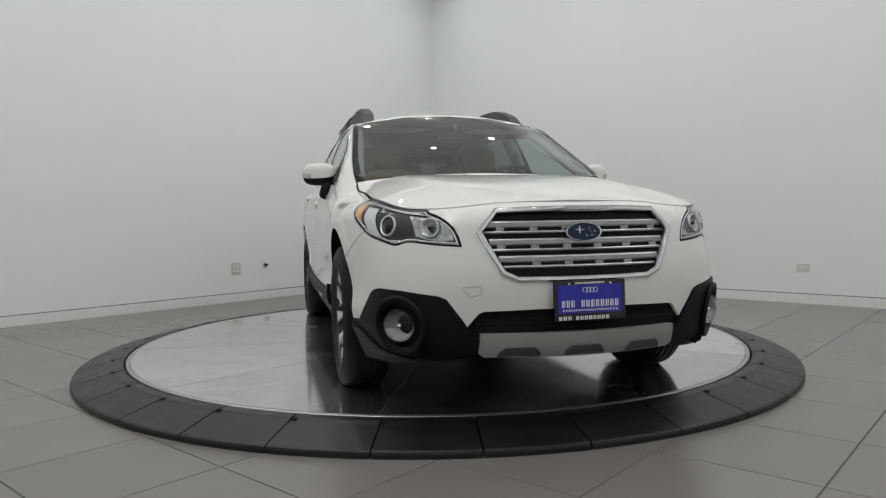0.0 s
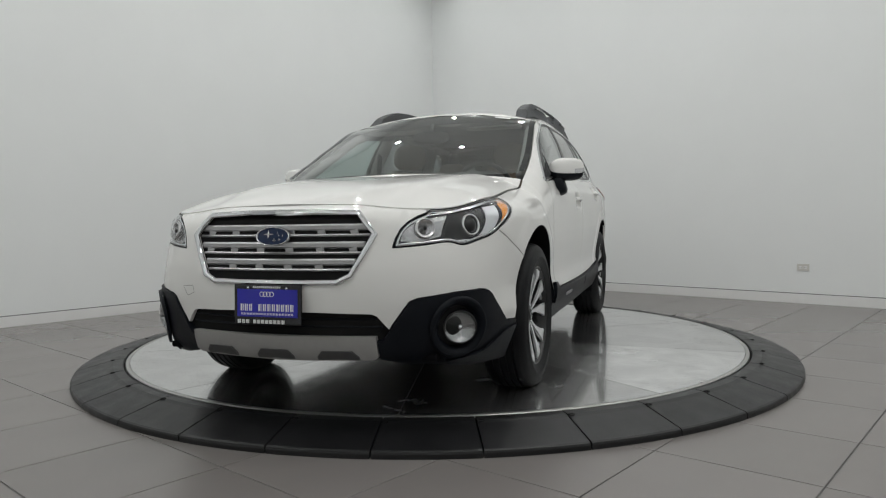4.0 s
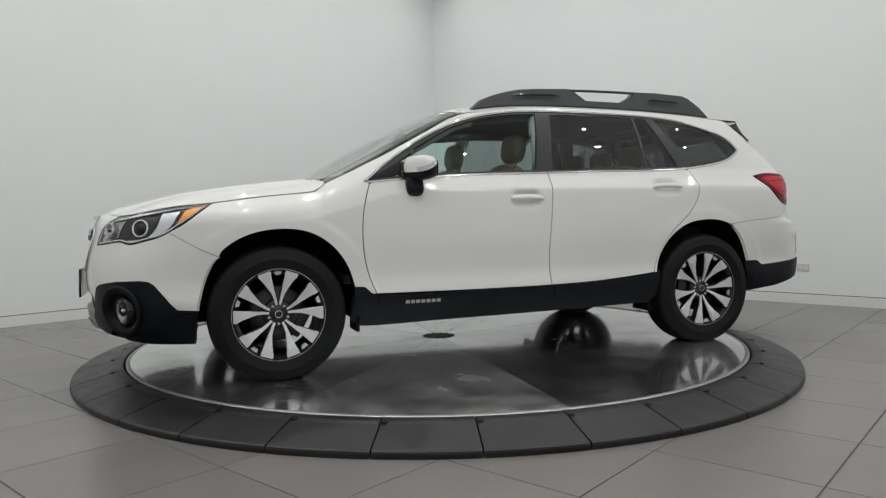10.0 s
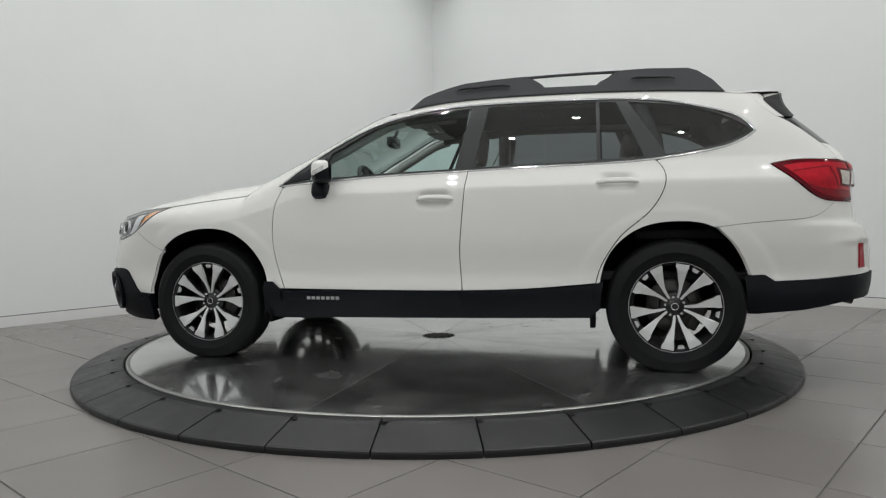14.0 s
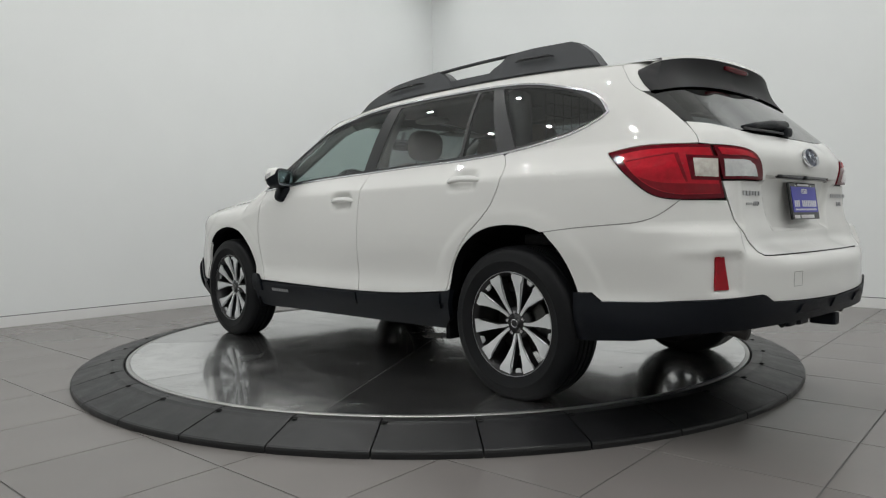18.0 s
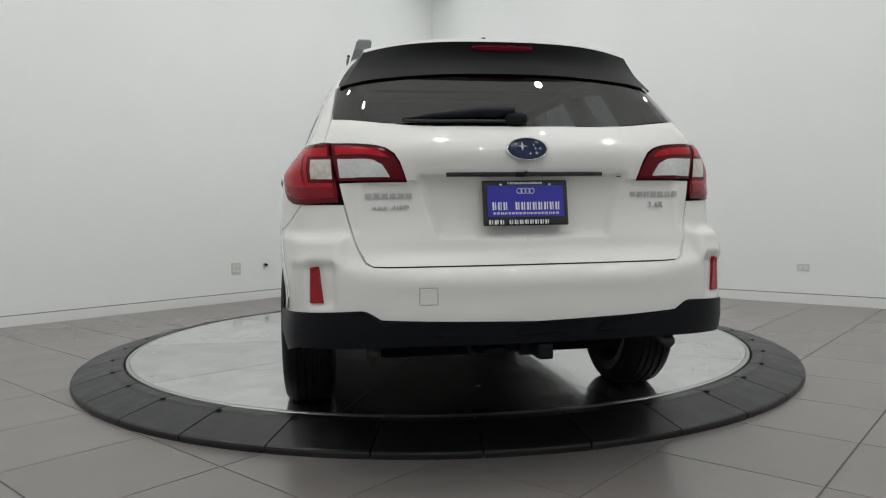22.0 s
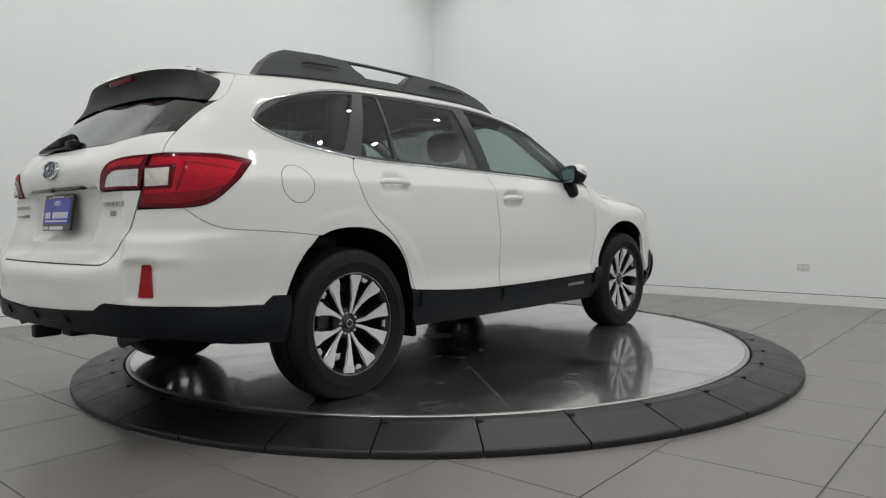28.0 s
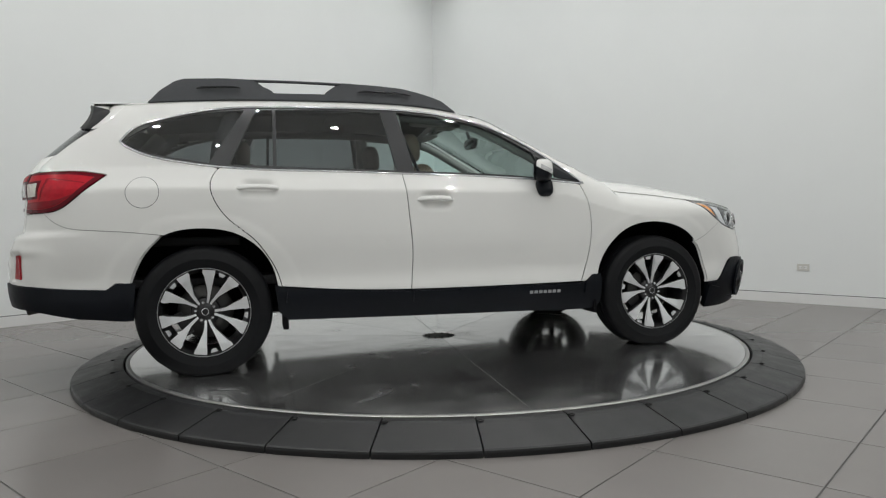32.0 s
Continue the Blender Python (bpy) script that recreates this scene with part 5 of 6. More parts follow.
# spoiler over the rear window
def spoiler():
    ys = np.linspace(-1, 1, 41)
    tip_y, tip_x, tip_z = 0.542 * ys, -2.030 + 0.085 * np.abs(ys) ** 2.4, 1.522 - 0.034 * np.abs(ys) ** 3.5
    low_y, low_z = 0.622 * ys, 1.392 - 0.046 * np.abs(ys) ** 2.6
    verts, faces = [], []
    rows = 8
    for i, u in enumerate(ys):
        s = s_of("r", abs(float(low_y[i])), float(low_z[i]))
        g = skin(s, float(low_z[i])) + skin_normal(s, float(low_z[i])) * 0.006
        g = np.array((g[0], math.copysign(g[1], u) if abs(u) > 1e-6 else 0.0, g[2]))
        t = np.array((tip_x[i], tip_y[i], tip_z[i]))
        for k in range(rows):
            f = k / (rows - 1)
            p = t + (g - t) * f
            p[0] += 0.030 * math.sin(math.pi * f) * (1 - 0.6 * abs(u))
            verts.append(p)
    for i in range(len(ys) - 1):
        for k in range(rows - 1):
            faces.append((i * rows + k, (i + 1) * rows + k, (i + 1) * rows + k + 1, i * rows + k + 1))
    lower = mesh_from("spoiler_underside", verts, faces, SPOIL)
    v2, f2 = [], []
    for i, u in enumerate(ys):
        t = np.array((tip_x[i], tip_y[i], tip_z[i]))
        y0 = 0.548 * u
        a = np.array((-1.80 + 0.03 * u * u, y0, float(top_z(-1.80, y0)) + 0.004))
        v2 += [a, a + (t - a) * 0.5 + np.array((0, 0, 0.006)), t + np.array((0.004, 0, 0.012)), t]
    for i in range(len(ys) - 1):
        for k in range(3):
            f2.append((i * 4 + k, i * 4 + k + 1, (i + 1) * 4 + k + 1, (i + 1) * 4 + k))
    return lower, mesh_from("spoiler_top", v2, f2, PAINT)


sp_low, sp_top = spoiler()
spoil = put("spoiler", sp_low, car, AXIS, "black underside of the roof spoiler")
put("spoiler_top", sp_top, car, AXIS, "white top of the roof spoiler")
def spoiler_side(low, high, mat, name):
    """Closes the end of the spoiler down to the gate's edge: a white cheek at the top, black below it."""
    n, k = 16, 6
    a = L_SPOILER[np.linspace(0, len(L_SPOILER) - 1, n).astype(int)]
    outer = skin(a[:, 0], a[:, 1]) + skin_normal(a[:, 0], a[:, 1]) * 0.003
    end = np.array([tuple(v.co) for v in sp_low.vertices])[-8:]
    where = np.clip((np.arange(n) - k) / (n - 1 - k), 0, 1) * 7
    inner = np.stack([np.interp(where, range(8), end[:, c]) for c in range(3)], -1)
    verts = []
    for o, q in zip(outer[low:high], inner[low:high]):
        verts += [o, o * 0.6 + q * 0.4 + np.array((-0.006, 0.006, 0.002)), q]
    faces = [(3 * i + c, 3 * i + c + 1, 3 * i + c + 4, 3 * i + c + 3) for i in range(high - low - 1) for c in range(2)]
    return mesh_from(name, verts, faces, mat)


pair("spoiler_cheek", spoiler_side(0, 7, PAINT, "spoiler_cheek"), "white upper cheek of the roof spoiler")
pair("spoiler_side", spoiler_side(6, 16, SPOIL, "spoiler_side"), "black side of the roof spoiler")
put("brake_light", moved(superbox("brake_light", (0, 0, 0), (0.008, 0.125, 0.012), RED_DARK, 4, 20), Matrix.Translation((-2.020, 0, 1.500)) @ Matrix.Rotation(radians(-20), 4, "Y")), spoil, (0, 0, 0), "dark red high brake light")

# aerial
put("aerial", superbox("aerial", (-1.665, 0.0, 1.590), (0.075, 0.014, 0.040), CLAD, 2.0, 20), car, AXIS, "black shark fin aerial")

# rear wiper
arm = [(0.425, 1.180, 0.010), (0.30, 1.190, 0.016), (0.15, 1.199, 0.022), (0.02, 1.200, 0.026)]
pts = []
for y, z, o in arm:
    p = on_skin("r", abs(y), z, o)
    pts.append((p.x, y, p.z))
wiper = put("rear_wiper", tube("rear_wiper", pts, [0.006, 0.016, 0.024, 0.027], CLAD, 10, 0.9), car, AXIS, "black rear wiper")
p = on_skin("r", 0.0, 1.192, 0.02)
put("wiper_base", superbox("wiper_base", (p.x, 0.012, 1.192), (0.026, 0.045, 0.024), CLAD, 3, 20), wiper)
blade = []
for y in np.linspace(0.42, 0.02, 9):
    q = on_skin("r", float(y), 1.176, 0.010)
    blade.append((q.x, float(y), q.z))
put("wiper_blade", tube("wiper_blade", blade, 0.006, TRIM_DARK, 6), wiper)


# number plates: a blue dealer plate in a black frame, its lettering as plain bars
def plate(name, m, label):
    root = put(name, moved(bm_mesh(name, box_bm((0.312, 0.162, 0.012), (0, 0, 0), 0.005), GLOSS_BLACK), m), car, AXIS, label)
    put("plate_face", moved(bm_mesh("plate_face", box_bm((0.280, 0.112, 0.003), (0, 0.006, 0.0065), 0.001), PLATE_BLUE), m), root)
    rows = (("big", -0.012, 0.028, 0.003, ((-0.126, 0.060, 3), (-0.042, 0.168, 8))), ("low", -0.069, 0.015, 0.003, ((-0.140, 0.060, 3), (-0.066, 0.150, 8))), ("small", -0.038, 0.008, 0.002, ((-0.122, 0.244, 18),)), ("head", 0.070, 0.008, 0.002, ((-0.066, 0.130, 14),)))
    for nm, y, h, d, words in rows:
        for x0, w, n in words:
            bm = bmesh.new()
            step = w / n
            for k in range(n):
                for off, wide in ((0.30, 0.30), (0.72, 0.16)):
                    c = box_bm((step * wide, h, d), (x0 + step * (k + off), y, 0.0080), 0)
                    me_ = bpy.data.meshes.new("tmp")
                    c.to_mesh(me_)
                    c.free()
                    bm.from_mesh(me_)
                    bpy.data.meshes.remove(me_)
            put("lettering_bar", moved(bm_mesh("lettering_bar", bm, WHITE), m), root)
    for k in range(4):
        ring = lathe("plate_ring", [(0.0085, 0.0), (0.0085, 0.002), (0.0105, 0.002), (0.0105, 0.0)], 20, WHITE)
        put("plate_ring", moved(ring, m @ Matrix.Translation((-0.0225 + 0.015 * k, 0.042, 0.0078))), root)
    for k in (-0.090, 0.090):
        put("plate_screw", moved(lathe("plate_screw", [(0.0, 0.004), (0.005, 0.003), (0.006, 0.0)], 10, CHROME), m @ Matrix.Translation((k, 0.066, 0.006))), root)
    return root


def facing(x, y, z, sign, tilt=0.0):
    """A pose whose z axis points forward (sign 1) or back, with y up."""
    m = Matrix(((0, 0, 1, x), (1, 0, 0, y), (0, 1, 0, z), (0, 0, 0, 1))) if sign > 0 else Matrix(((0, 0, -1, x), (-1, 0, 0, y), (0, 1, 0, z), (0, 0, 0, 1)))
    return m @ Matrix.Rotation(radians(tilt), 4, "X")


plate("front_plate", facing(2.385, 0.0, 0.497, 1, -2), "blue dealer plate in a black frame with white lettering bars")
plate("rear_plate", facing(-2.321, 0.0, 0.884, -1, -8), "blue dealer plate in a black frame with white lettering bars")


# emblems: a blue oval with plain light marks
def emblem(m, w, h, label):
    ring = lathe("emblem", [(0.90, 0.0), (0.92, 0.006), (0.97, 0.009), (1.0, 0.006), (1.0, -0.004)], 48, CHROME)
    ring.transform(Matrix.Diagonal((w / 2, h / 2, 1, 1)))
    root = put("emblem", moved(ring, m), car, AXIS, label)
    face = lathe("emblem_face", [(0.0, 0.004), (0.6, 0.0035), (0.92, 0.001)], 48, EMBLEM)
    face.transform(Matrix.Diagonal((w / 2, h / 2, 1, 1)))
    put("emblem_face", moved(face, m), root)
    for x, y, r in ((-0.24, 0.10, 0.30), (0.30, 0.16, 0.11), (0.12, -0.22, 0.14), (0.42, -0.20, 0.12), (0.60, 0.02, 0.11), (0.38, 0.02, 0.10)):
        v, f = [], []
        for k in range(8):
            a = math.pi * k / 4
            q = r * w / 2 * (1.0 if k % 2 == 0 else 0.28)
            v.append((x * w / 2 + q * math.cos(a), y * h + q * 0.75 * math.sin(a), 0.0075))
        v.append((x * w / 2, y * h, 0.010))
        f = [(k, (k + 1) % 8, 8) for k in range(8)]
        put("emblem_mark", moved(mesh_from("emblem_mark", v, f, CHROME, False), m), root)


emblem(facing(2.334, 0.0, 0.770, 1, -10), 0.158, 0.076, "blue oval emblem with light marks on the grille")
emblem(frame_on("r", 0.0, 1.070, 0.006), 0.152, 0.084, "blue oval emblem with light marks on the tailgate")


def marks(name, kind, spots, high, out, mat, label):
    """Raised badge letters as plain bars."""
    for a0, a1, z, n in spots:
        bm = bmesh.new()
        for k in range(n):
            a = a0 + (a1 - a0) * (k + 0.5) / n
            if kind == "r" and a < 0:
                m = Matrix.Diagonal((1, -1, 1, 1)) @ frame_on("r", -a, z, out) @ Matrix.Diagonal((-1, 1, 1, 1))
            else:
                m = frame_on(kind, a, z, out)
            c = box_bm((abs(a1 - a0) / n * 0.70, high, 0.004), (0, 0, 0), 0)
            bmesh.ops.transform(c, matrix=m, verts=c.verts)
            me_ = bpy.data.meshes.new("tmp")
            c.to_mesh(me_)
            c.free()
            bm.from_mesh(me_)
            bpy.data.meshes.remove(me_)
        me = bm_mesh(name, bm, mat)
        if kind == "x":
            pair(name, me, label)
        else:
            put(name, me, car, AXIS, label)


marks("badge", "r", ((0.570, 0.402, 0.914, 6),), 0.017, 0.004, GREY_MARK, "chrome badge lettering as bars")
marks("badge", "r", ((0.546, 0.490, 0.872, 3),), 0.008, 0.004, GREY_MARK, "chrome badge lettering as bars")
marks("badge", "r", ((-0.402, -0.592, 0.912, 7),), 0.017, 0.004, GREY_MARK, "chrome badge lettering as bars")
marks("sill_badge", "x", ((0.700, 0.490, 0.386, 7),), 0.018, 0.036, GREY_MARK, "grey lettering bars on the door cladding")



def lettering(text, y, z, high, lean):
    """Raised chrome letters on the tailgate."""
    cu = bpy.data.curves.new("badge_letters", "FONT")
    cu.body, cu.size, cu.extrude, cu.align_x, cu.align_y, cu.shear = text, high * 1.36, 0.002, "CENTER", "CENTER", lean
    cu.space_character = 1.1
    cu.materials.append(GREY_MARK)
    ob = put("badge_letters", cu, car, (0, 0, 0), "chrome badge lettering on the tailgate")
    m = frame_on("r", abs(y), z, 0.003)
    if y < 0:
        p, n = m.translation.copy(), m.col[2].to_3d()
        p.y, n.y = -p.y, -n.y
        xa = Vector((0, 0, 1)).cross(n).normalized()
        ya = n.cross(xa)
        m = Matrix(((xa.x, ya.x, n.x, p.x), (xa.y, ya.y, n.y, p.y), (xa.z, ya.z, n.z, p.z), (0, 0, 0, 1)))
    ob.matrix_basis = Matrix.Translation(AXIS) @ m


lettering("AWD", 0.448, 0.872, 0.018, 0.25)
lettering("3.6R", -0.502, 0.872, 0.022, 0.1)

# tailgate handle bar and its slot
slot = [on_skin("r", float(y), 0.993, 0.0) for y in np.linspace(0.0, 0.285, 8)]
v = [(q.x + 0.005, q.y, q.z - 0.007) for q in slot]
v = [(x, -y, z) for x, y, z in v[::-1][:-1]] + v
put("gate_slot", tube("gate_slot", v, 0.0085, GLOSS_BLACK, 8), tailgate, (0, 0, 0), "dark slot of the tailgate handle")
put("gate_button", superbox("gate_button", (on_skin("r", 0.0, 0.993).x + 0.002, 0.02, 0.984), (0.010, 0.022, 0.009), CLAD, 3, 16), tailgate)

# rear reflectors, tow covers, fuel flap
for ob in both("reflector", smooth_loop(sz((("r", 0.757, 0.672), ("r", 0.731, 0.675), ("r", 0.716, 0.549), ("r", 0.759, 0.546))), 30, 0.03), REFLEX, lift=0.010, gap=0.0, edge=0.020, grid=0.012, label="red rear reflector"):
    ob.data.update()


def outline_ring(name, loop, mat, label="", sides=(False, True), r=0.0016):
    for mr in sides:
        ob = strip(name, loop, r, mat, 0.0, mr)
        if label:
            ob["label"] = label


ring = np.array([(s_of("x", -1.668, 0.992) + 0.083 * math.cos(a), 0.994 + 0.083 * math.sin(a)) for a in np.linspace(0, 2 * math.pi, 41)[:-1]])
outline_ring("fuel_flap", ring, GAP, "round white fuel flap", (True,))
tow = smooth_loop(sz((("r", 0.400, 0.602), ("r", 0.340, 0.602), ("r", 0.340, 0.545), ("r", 0.400, 0.545))), 30, 0.02)
outline_ring("tow_cover", tow, SEAM_GREY, "square tow hook cover", (False,), 0.0014)
tow = smooth_loop(sz((("n", 0.500, 0.555), ("n", 0.430, 0.560), ("n", 0.425, 0.530), ("n", 0.470, 0.515))), 30, 0.02)
outline_ring("tow_cover", tow, SEAM_GREY, "tow hook cover", (True,), 0.0014)

# tail lamps: smoked red border, bright red field, clear window
def lens(name, pts, mat, lift, label="", corner=45):
    return both(name, smooth_loop(sz(pts), corner, 0.02), mat, lift=lift, gap=0.0, edge=0.003, grid=0.02, label=label)


lens("lamp_field", (("x", -1.905, 1.074), ("x", -1.990, 1.086), ("x", -2.080, 1.089), ("r", 0.742, 1.088), ("r", 0.690, 1.085), ("r", 0.676, 0.990), ("r", 0.668, 0.912), ("r", 0.75, 0.910), ("x", -2.145, 0.912), ("x", -2.070, 0.936), ("x", -1.990, 0.998)), RED, 0.0082, "bright red field of the tail lamp")
lens("lamp_bar", (("r", 0.664, 1.086), ("r", 0.560, 1.078), ("r", 0.512, 1.066), ("r", 0.484, 1.046), ("r", 0.505, 1.048), ("r", 0.56, 1.056), ("r", 0.660, 1.060)), RED, 0.0082)
lens("lamp_base", (("x", -2.010, 0.984), ("x", -2.090, 0.958), ("r", 0.745, 0.950), ("r", 0.673, 0.948), ("r", 0.668, 0.914), ("r", 0.75, 0.912), ("x", -2.140, 0.915), ("x", -2.070, 0.939)), RED_DEEP, 0.0088, "deeper red foot of the tail lamp")
lens("lamp_rib", (("x", -1.950, 1.046), ("x", -2.060, 1.062), ("r", 0.772, 1.070), ("r", 0.772, 1.064), ("x", -2.060, 1.056), ("x", -1.950, 1.040)), RED_DEEP, 0.0088)
lens("lamp_rib", (("r", 0.772, 1.068), ("r", 0.766, 1.068), ("r", 0.766, 0.958), ("r", 0.772, 0.958)), RED_DEEP, 0.0089)
lens("lamp_frame", (("r", 0.757, 1.060), ("r", 0.674, 1.054), ("r", 0.668, 0.962), ("r", 0.757, 0.966)), RED_DARK, 0.0090, "", 30)
lens("reverse_light", (("r", 0.746, 1.047), ("r", 0.677, 1.044), ("r", 0.673, 0.976), ("r", 0.747, 0.980)), AMBER_CLEAR, 0.0098, "clear amber window of the tail lamp", 30)
lens("reverse_light", (("r", 0.655, 1.044), ("r", 0.540, 1.038), ("r", 0.508, 1.022), ("r", 0.482, 0.979), ("r", 0.648, 0.979)), CLEAR_LENS, 0.0090, "clear window of the gate lamp", 40)

# ---- headlamps ----
lens("headlamp_bowl", (("n", 0.522, 0.746), ("n", 0.533, 0.790), ("n", 0.572, 0.826), ("n", 0.676, 0.852), ("n", 0.668, 0.800), ("n", 0.664, 0.764), ("n", 0.600, 0.746)), REFLECTOR, -0.0105, "bright faceted high beam reflector")
lens("headlamp_housing", (("n", 0.684, 0.846), ("n", 0.710, 0.858), ("x", 1.945, 0.868), ("x", 1.963, 0.826), ("x", 1.990, 0.779), ("x", 2.025, 0.759), ("n", 0.716, 0.748), ("n", 0.676, 0.762), ("n", 0.680, 0.805)), HOUSING, -0.0095, "black projector housing", 35)
m = frame_on("n", 0.752, 0.806, -0.012)
pair("projector_ring", moved(lathe("projector_ring", [(0.034, 0.0), (0.037, 0.014), (0.0430, 0.017), (0.046, 0.012), (0.047, 0.0)], 36, CHROME), m), "chrome ring of the projector lens")
pair("projector_lens", moved(lathe("projector_lens", [(0.0, 0.020), (0.016, 0.0185), (0.028, 0.012), (0.035, 0.0)], 32, HOUSING), m), "dark projector lens")
lens("headlamp_blade", (("x", 1.924, 0.882), ("x", 1.842, 0.893), ("x", 1.872, 0.840), ("x", 1.912, 0.792), ("x", 1.960, 0.762), ("x", 2.020, 0.747), ("n", 0.722, 0.738), ("n", 0.705, 0.745), ("x", 2.020, 0.753), ("x", 1.975, 0.781), ("x", 1.945, 0.830)), FROST, -0.006, "pale daylight blade", 55)
lens("headlamp_trim", (("n", 0.60, 0.846), ("n", 0.660, 0.862), ("x", 2.03, 0.876), ("x", 1.93, 0.895), ("x", 1.80, 0.915), ("x", 1.93, 0.888), ("x", 2.03, 0.868), ("n", 0.66, 0.852)), CHROME, -0.003, "", 70)
lens("headlamp_divider", (("x", 1.838, 0.894), ("x", 1.818, 0.898), ("x", 1.850, 0.846), ("x", 1.890, 0.796), ("x", 1.908, 0.788), ("x", 1.872, 0.836)), HOUSING, -0.004, "", 60)
lens("headlamp_foot", (("n", 0.512, 0.726), ("n", 0.57, 0.731), ("n", 0.644, 0.740), ("n", 0.700, 0.742), ("n", 0.690, 0.752), ("n", 0.620, 0.745), ("n", 0.540, 0.740)), AMBER_CLEAR, -0.006, "ribbed lower strip of the headlamp", 60)
lens("turn_signal", (("x", 1.884, 0.798), ("x", 1.846, 0.846), ("x", 1.812, 0.897), ("x", 1.735, 0.920), ("x", 1.700, 0.924), ("x", 1.795, 0.862)), AMBER, -0.004, "amber turn signal", 40)
m = frame_on("n", 0.606, 0.795, -0.006)
pair("high_beam", moved(lathe("high_beam", [(0.0, -0.004), (0.012, -0.003), (0.026, 0.004), (0.036, 0.014), (0.040, 0.015), (0.043, 0.008), (0.044, -0.004)], 36, REFLECTOR), m), "bright high beam bowl")
pair("high_beam_bulb", moved(superbox("high_beam_bulb", (0, 0, 0.006), (0.009, 0.009, 0.010), HOUSING, 2, 16), m))
lamp_rim = headlamp_loop[::-1] if area2(headlamp_loop) < 0 else headlamp_loop
for mr in (False, True):
    strip("headlamp_rim", shrink(lamp_rim, 0.0095), 0.0052, CHROME, -0.005, mr)["label"] = "chrome rim inside the headlamp"
strip("headlamp_seal", headlamp_loop, 0.0028, CLAD, -0.001)
strip("headlamp_seal", headlamp_loop, 0.0028, CLAD, -0.001, True)
for ob in both("headlamp_cover", headlamp_loop, LENS, lift=0.001, gap=0.002, edge=0.0, grid=0.02, label="clear headlamp cover"):
    ob.visible_shadow = False

# ---- grille ----
def nose_bar(name, z, h, y1, mat, lift, depth=0.02, taper=1.0):
    """A bar across the nose that follows its curve."""
    n = 28
    verts, faces = [], []
    for i in range(n + 1):
        y = -y1 + 2 * y1 * i / n
        s = s_of("n", abs(y), z)
        p = skin(s, z) + skin_normal(s, z) * lift
        for dx, dz in ((0, -h / 2), (0.006, -h / 2 + 0.006), (0.006, h / 2 - 0.006), (0, h / 2), (-depth, h / 2), (-depth, -h / 2)):
            verts.append((p[0] + dx, y, z + dz))
    for i in range(n):
        for k in range(6):
            faces.append((i * 6 + k, (i + 1) * 6 + k, (i + 1) * 6 + (k + 1) % 6, i * 6 + (k + 1) % 6))
    faces += [tuple(range(6))[::-1], tuple(range(n * 6, n * 6 + 6))]
    me = mesh_from(name, verts, faces, mat, False)
    return me


for z, h, y1 in ((0.8045, 0.027, 0.392), (0.7725, 0.011, 0.405), (0.7335, 0.027, 0.385), (0.7015, 0.011, 0.372), (0.6655, 0.027, 0.352), (0.6345, 0.011, 0.335)):
    put("grille_bar", nose_bar("grille_bar", z, h, y1, GRILLE_SILVER, -0.014), car, AXIS, "silver grille bar")
for z, y1 in ((0.7860, 0.390), (0.7150, 0.372), (0.6475, 0.340)):
    for k in range(6):
        y = -0.3375 + 0.135 * k
        if abs(y) + 0.02 > y1:
            continue
        s = s_of("n", abs(y), z)
        p = skin(s, z) - skin_normal(s, z) * 0.012
        put("grille_tab", bm_mesh("grille_tab", box_bm((0.008, 0.036, 0.022), (p[0] - 0.006, y, z), 0.003), GRILLE_SILVER), car, AXIS)


def nose_frame(name, half_loop, radius, mat, lift):
    """A moulding round the grille, both halves in one ring."""
    P = np.array([skin(s, z) + skin_normal(s, z) * lift for s, z in half_loop])
    P = np.concatenate([P, (P * (1, -1, 1))[::-1]])
    keep = [P[0]]
    for q in P[1:]:
        if np.linalg.norm(q - keep[-1]) > 0.004:
            keep.append(q)
    P = keep
    n = len(P)
    verts, faces = [], []
    c = np.mean(P, 0)
    for i in range(n):
        t = Vector(P[(i + 1) % n] - P[i - 1]).normalized()
        o = Vector((0.93, 0, 0.37))
        w = t.cross(o).normalized()
        for k in range(8):
            a = 2 * math.pi * k / 8
            verts.append(Vector(P[i]) + w * math.cos(a) * radius + o * math.sin(a) * radius * 0.7)
    for i in range(n):
        j = (i + 1) % n
        for k in range(8):
            faces.append((i * 8 + k, i * 8 + (k + 1) % 8, j * 8 + (k + 1) % 8, j * 8 + k))
    return put(name, mesh_from(name, verts, faces, mat), car, AXIS)


g_half = joined([(C, 0.866)], np.array(sz((("n", 0.18, 0.865), ("n", 0.350, 0.860)))), np.array(sz((("n", 0.388, 0.818), ("n", 0.425, 0.775)))), np.array(sz((("n", 0.382, 0.690), ("n", 0.340, 0.612), ("n", 0.285, 0.586)))), np.array(sz((("n", 0.14, 0.584),))), [(C, 0.584)])
nose_frame("grille_frame", g_half, 0.0130, CHROME, 0.002)["label"] = "chrome grille frame"

